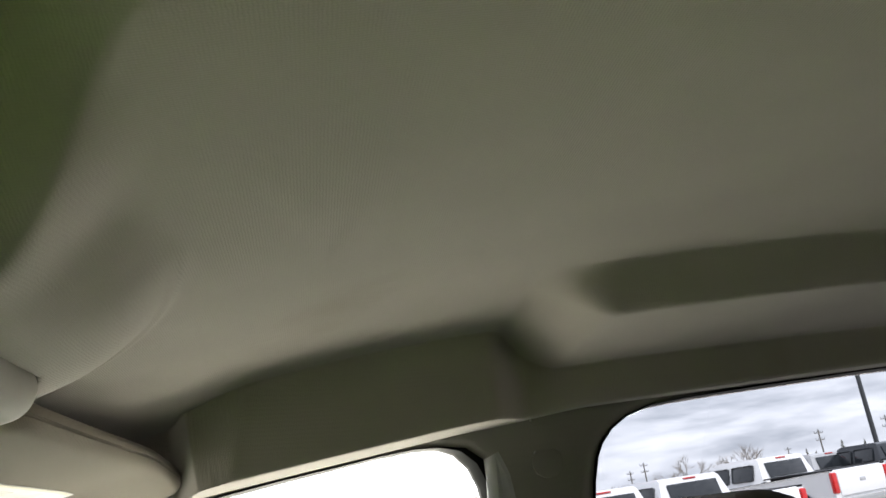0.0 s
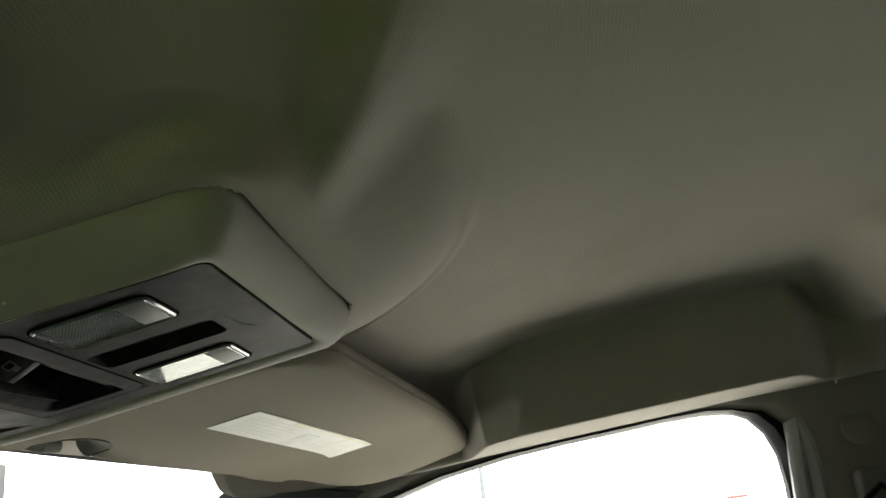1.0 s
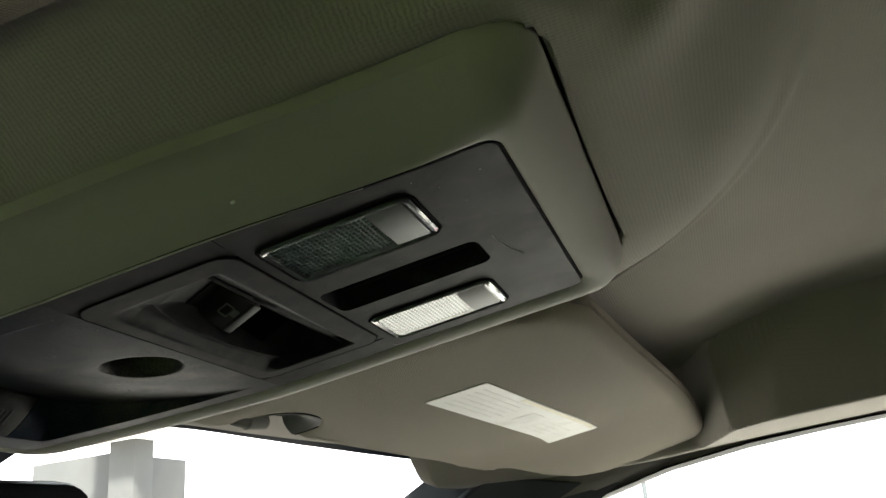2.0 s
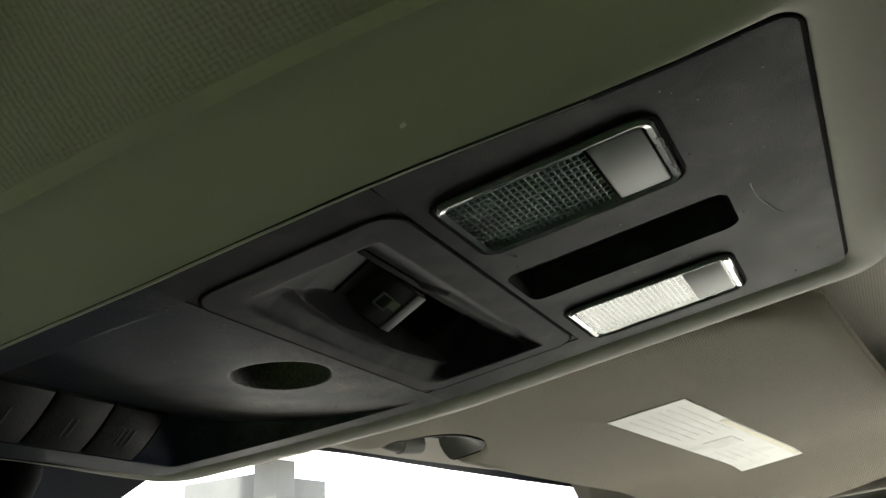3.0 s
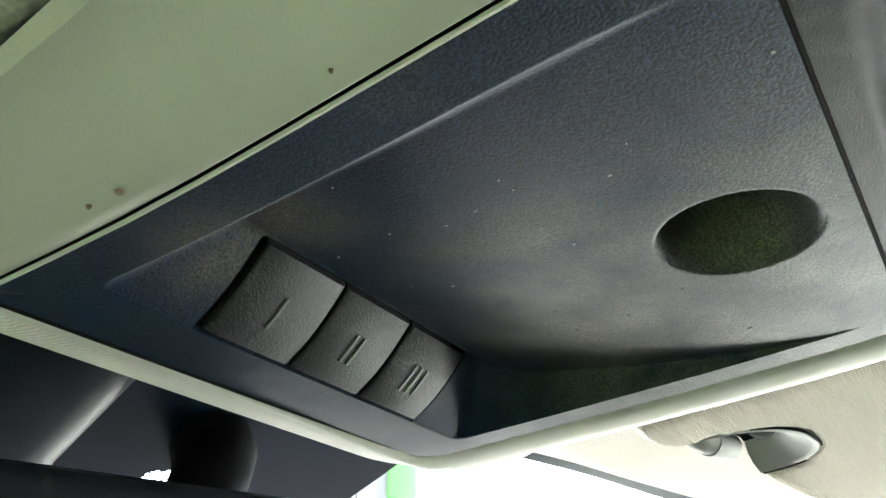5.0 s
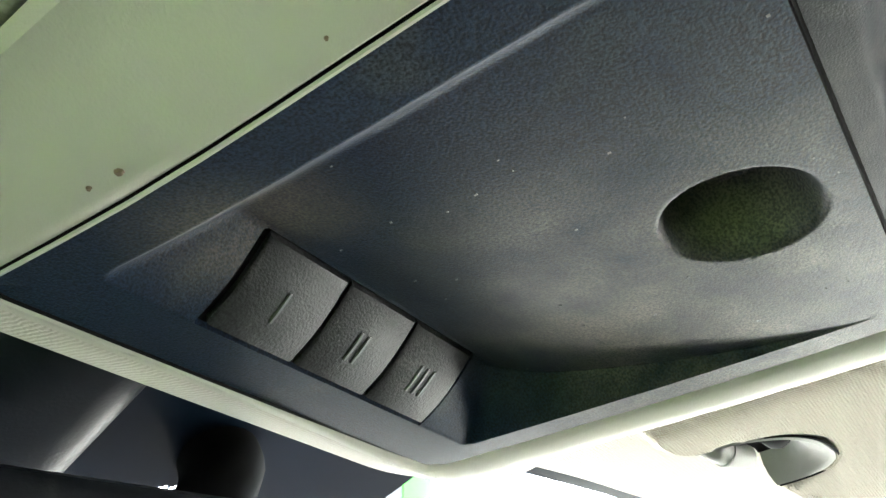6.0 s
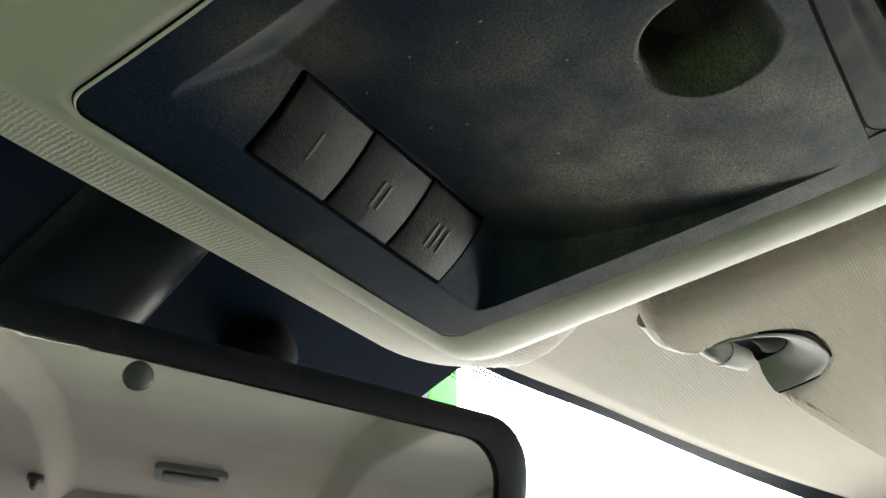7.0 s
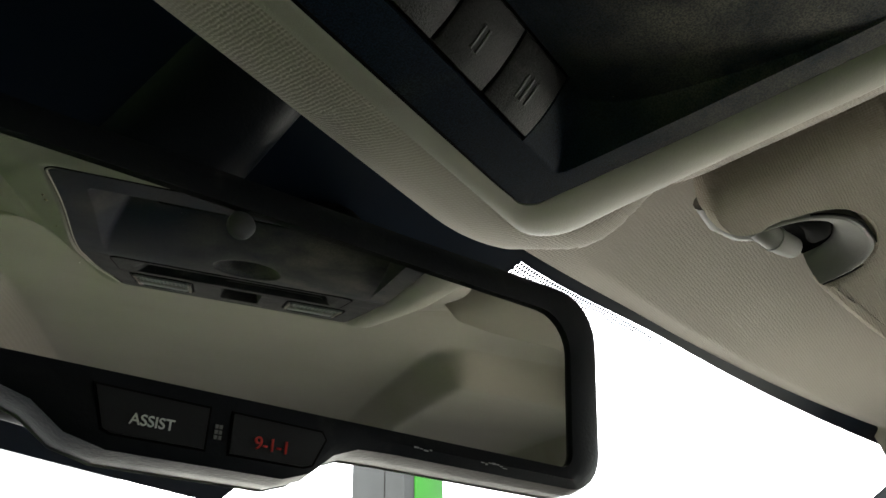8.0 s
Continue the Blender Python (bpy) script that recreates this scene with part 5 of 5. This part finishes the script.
# ---- outside: buildings round the lot's corner ----
hall = thing("showroom_hall", pose(0, 0, 0), "dark clad showroom hall close ahead of the vehicle", "building")
part("wall", box(-4.75, 7.2, 3.6, 19.3, 0.4, 7.2, 0.02), CLAD_DARK, hall)
for k in range(9):
    part("pilaster", box(-13.8 + 2.1 * k, 6.96, 3.6, 0.25, 0.12, 7.2, 0.02), CLAD_DARK, hall)
part("parapet", box(-4.75, 7.1, 7.3, 19.5, 0.7, 0.25, 0.03), CLAD, hall)

# ---- outside: vehicles ----
def pickup(name, m, paint, label, group="parked pickups"):
    """Crew-cab pickup, nose towards +y: body, cab, bed, glass, lamps, wheels."""
    root = thing(name, m, label, "pickup truck", group)
    hw = 1.0

    lower = [(-2.9, 0.62), (-2.95, 0.85), (-2.93, 1.36), (-2.88, 1.40), (2.0, 1.22), (2.6, 1.16), (2.86, 1.05), (2.92, 0.75), (2.85, 0.5), (-2.75, 0.5)]
    low = rings([[(-hw + 0.05, y, z * 0.985) for y, z in lower], [(-hw, y, z) for y, z in lower], [(hw, y, z) for y, z in lower], [(hw - 0.05, y, z * 0.985) for y, z in lower]])
    part("body", low, paint, root)
    cabp = [(-0.95, 1.34), (-0.80, 1.84), (-0.70, 1.90), (0.55, 1.92), (0.72, 1.87), (1.45, 1.26)]
    part("cab", rings([[(-hw + 0.03, y, z) for y, z in cabp][:1] + [(-hw + 0.03 + 0.16 * (z - 1.3) / 0.6, y, z) for y, z in cabp][1:], [(-hw + 0.20, y, z + (0.03 if z > 1.8 else 0)) for y, z in cabp], [(hw - 0.20, y, z + (0.03 if z > 1.8 else 0)) for y, z in cabp], [(hw - 0.03, y, z) for y, z in cabp][:1] + [(hw - 0.03 - 0.16 * (z - 1.3) / 0.6, y, z) for y, z in cabp][1:]]), paint, root)
    bed = box(0, -1.95, 1.36, 1.70, 1.80, 0.12, 0.02)
    part("bed_liner", bed, BLACK, root)
    part("bed_rail", box(-0.93, -1.95, 1.405, 0.13, 1.95, 0.035, 0.012), BLACK, root)
    part("bed_rail", box(0.93, -1.95, 1.405, 0.13, 1.95, 0.035, 0.012), BLACK, root)
    part("tailgate", box(0, -2.95, 1.08, 1.66, 0.05, 0.52, 0.02), paint, root)
    part("bumper", box(0, -3.02, 0.66, 1.95, 0.16, 0.20, 0.05, 3), SILVER, root, "bright rear bumper")
    part("badge", box(0, -2.98, 1.12, 0.20, 0.015, 0.08, 0.006), SILVER_PAINT, root, "dark square emblem")
    part("rear_glass", box(0, 0, 0, 1.36, 0.02, 0.38, 0.01, m=pose(0, -0.895, 1.62, -17)), CAR_GLASS, root)
    part("high_lamp", box(0, -0.80, 1.885, 0.34, 0.04, 0.035, 0.008), TAIL_RED, root)
    for sx in (-1, 1):
        lean = pose(sx * (hw - 0.085), 0, 1.60, 0, -sx * 15)
        part("side_glass", box(0, -0.30, 0, 0.02, 0.72, 0.40, 0.04, m=lean), CAR_GLASS, root)
        part("side_glass", box(0, 0.50, 0, 0.02, 0.66, 0.40, 0.04, m=lean), CAR_GLASS, root)
        part("tail_lamp", box(sx * 0.93, -2.93, 1.12, 0.15, 0.12, 0.46, 0.03, 3), TAIL_RED, root)
        for y in (-1.85, 1.85):
            part("wheel_arch", tube([(sx * (hw - 0.25), y, 0.52), (sx * (hw + 0.015), y, 0.52)], 0.50, 28), BLACK, root)
            wheel = part("wheel", tube([(sx * (hw - 0.22), y, 0.41), (sx * (hw - 0.20), y, 0.41), (sx * (hw + 0.02), y, 0.41), (sx * (hw + 0.03), y, 0.41)], [0.37, 0.41, 0.41, 0.37], 28), TYRE, root)
            part("rim", tube([(sx * (hw - 0.05), y, 0.41), (sx * (hw + 0.036), y, 0.41)], [0.26, 0.25], 20), SILVER, wheel)
        part("wing_mirror", box(sx * 1.14, 0.98, 1.36, 0.18, 0.10, 0.22, 0.03, 3), BLACK, root)
    return root


def bearing(deg, dist, z=0.0):
    a = radians(-deg)
    return Vector((-0.467 + dist * math.sin(a), -0.335 + dist * math.cos(a), z))


def park_tail(deg, dist, turn, size, paint, label):
    """Park a pickup by the place of its tailgate."""
    p = bearing(deg, dist)
    a = radians(-turn)
    c = p + 2.95 * size * Vector((math.sin(a), math.cos(a), 0))
    return pickup("pickup_truck", pose(c.x, c.y, 0, 0, 0, turn) @ Matrix.Scale(size, 4), paint, label)


park_tail(-122.9, 23.0, -70, 1.0, WHITE_PAINT, "white crew-cab pickup with red tail lamps parked outside")
park_tail(-117.6, 17.0, -74, 0.91, WHITE_PAINT, "white crew-cab pickup, its tailgate half hidden")
park_tail(-112.4, 14.5, -74, 0.89, WHITE_PAINT, "white crew-cab pickup at the row's end")
park_tail(-124.5, 30.0, -74, 0.98, SILVER_PAINT, "silver pickup parked in the far row")
park_tail(-128.3, 30.0, -74, 1.0, DARK_PAINT, "dark pickup at the end of the far row")
park_tail(-119.6, 36.0, -74, 1.0, DARK_PAINT, "dark pickup parked in the far row")
park_tail(-104.0, 13.0, -74, 1.02, SILVER_PAINT, "silver pickup beyond the passenger window")

# ---- outside: poles, trees, building ----
def lamp_post(deg, dist, h):
    p = bearing(deg, dist)
    root = thing("street_lamp", pose(p.x, p.y, 0), "tall dark steel parking lot lamp post", "lamp post")
    part("pole", tube([(0, 0, 0), (0, 0, h)], [0.09, 0.06], 10), STEEL, root)
    part("base", tube([(0, 0, 0), (0, 0, 0.7)], 0.25, 14), WHITE_WALL, root)
    part("head", box(0.3, 0, h, 0.7, 0.3, 0.12, 0.04), STEEL, root)
    return root


def utility_pole(deg, dist, h):
    p = bearing(deg, dist)
    root = thing("utility_pole", pose(p.x, p.y, 0, 0, 0, deg + 60), "wooden utility pole with crossarms", "utility pole", "utility poles")
    part("pole", tube([(0, 0, 0), (0, 0, h)], [0.085, 0.06], 8), POLE_WOOD, root)
    for k in range(2):
        part("crossarm", box(0, 0, h - 0.3 - 0.6 * k, 1.3, 0.06, 0.06, 0.01), POLE_WOOD, root)
        for x in (-0.68, -0.3, 0.3, 0.68):
            part("insulator", tube([(x, 0, h - 0.26 - 0.6 * k), (x, 0, h - 0.12 - 0.6 * k)], [0.03, 0.02], 6), STEEL, root)
    return root


lamp_post(-124.2, 34, 9.0)
lamp_post(-84.6, 30, 9.0)
for deg, dist, h in ((-121.3, 85, 4.3), (-110.0, 95, 3.6), (-110.9, 90, 4.1), (-95.4, 60, 6.6), (-119.4, 120, 3.9), (-125.0, 80, 4.4)):
    utility_pole(deg, dist, h)


def bare_tree(deg, dist, h, seed):
    """Leafless tree: trunk and four orders of forking limbs."""
    rng = random.Random(seed)
    p = bearing(deg, dist)
    root = thing("tree", pose(p.x, p.y, 0), "leafless brown tree at the edge of the lot", "tree", "bare trees")
    trunk = tube([(0, 0, 0), (0.05, 0, h * 0.2), (0, 0.05, h * 0.4)], [h * 0.035, h * 0.028, h * 0.02], 8)
    part("trunk", trunk, BARK, root)
    crown = bmesh.new()

    def grow(b, d, ln, r, depth):
        e = b + d * ln
        mid = b + d * ln * 0.5 + Vector([rng.uniform(-0.06, 0.06) * ln for _ in range(3)])
        join(crown, tube([b, mid, e], [r, r * 0.8, r * 0.6], 4, False))
        if depth == 0:
            return
        for _ in range(3 if depth > 1 else 4):
            nd = (d + Vector((rng.uniform(-0.8, 0.8), rng.uniform(-0.8, 0.8), rng.uniform(-0.25, 0.5)))).normalized()
            grow(b + d * ln * rng.uniform(0.5, 1.0), nd, ln * rng.uniform(0.6, 0.8), r * 0.55, depth - 1)
    for k in range(5):
        a = k * 1.257 + rng.uniform(-0.3, 0.3)
        grow(Vector((0, 0, h * rng.uniform(0.22, 0.4))), Vector((math.cos(a) * 0.8, math.sin(a) * 0.8, 0.8)).normalized(), h * 0.28, h * 0.014, 3)
    part("crown", crown, BARK, root)
    return root


bare_tree(-116.9, 75, 4.9, 3)
bare_tree(-113.6, 80, 4.2, 5)
bare_tree(-112.3, 85, 3.3, 8)
bare_tree(-115.2, 95, 3.9, 9)


def conifer(deg, dist, h, seed):
    rng = random.Random(seed)
    p = bearing(deg, dist)
    root = thing("conifer", pose(p.x, p.y, 0), "small dark conifer in the distance", "tree", "conifers")
    part("trunk", tube([(0, 0, 0), (0, 0, h)], [0.14, 0.03], 6), BARK, root)
    b = bmesh.new()
    for k in range(150):
        f = rng.random() ** 0.8
        z = h * (0.12 + 0.88 * f)
        rad = (1 - f) * h * 0.26 + 0.08
        a = rng.uniform(0, 6.283)
        c = Vector((math.cos(a), math.sin(a), -0.25))
        s = Vector((-math.sin(a), math.cos(a), 0)) * rad * 0.22
        e = Vector((0, 0, z)) + c * rad * rng.uniform(0.7, 1.1)
        o = Vector((0, 0, z + 0.1))
        vs = [b.verts.new(q) for q in (o, (o + e) / 2 + s, e, (o + e) / 2 - s)]
        b.faces.new(vs)
    part("needles", b, PINE, root)


for deg, dist, h, sd in ((-120.4, 70, 2.6, 1), (-122.4, 75, 2.9, 2), (-123.6, 80, 2.8, 4), (-120.9, 72, 2.4, 6)):
    conifer(deg, dist, h, sd)

hedge_rng = random.Random(5)
hb2 = bmesh.new()
for k in range(3500):
    d = -95 - 50 * hedge_rng.random()
    c = bearing(d, 100 + 15 * hedge_rng.random(), 0)
    z = hedge_rng.uniform(0.2, 2.3)
    s = 0.22
    vs = [hb2.verts.new(c + Vector((hedge_rng.uniform(-s, s), hedge_rng.uniform(-s, s), z + hedge_rng.uniform(-s, s)))) for _ in range(3)]
    hb2.faces.new(vs)
tagged(part("far_scrub", hb2, BARK), "brown leafless scrub along the horizon", "scrub", kind="stuff")

ent = bearing(-53.6, 24.0)
tower = thing("entrance_tower", pose(ent.x, ent.y, 0, 0, 0, -8.6), "grey clad showroom entrance tower with a green sign", "building")
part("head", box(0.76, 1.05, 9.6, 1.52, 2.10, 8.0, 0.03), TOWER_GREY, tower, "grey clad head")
part("cladding_joint", box(-0.004, 0.75, 9.6, 0.02, 0.03, 7.9), GAP, tower)
part("soffit_trim", box(0.76, 1.05, 5.50, 1.66, 2.24, 0.22, 0.02), WHITE_WALL, tower, "white edge trim")
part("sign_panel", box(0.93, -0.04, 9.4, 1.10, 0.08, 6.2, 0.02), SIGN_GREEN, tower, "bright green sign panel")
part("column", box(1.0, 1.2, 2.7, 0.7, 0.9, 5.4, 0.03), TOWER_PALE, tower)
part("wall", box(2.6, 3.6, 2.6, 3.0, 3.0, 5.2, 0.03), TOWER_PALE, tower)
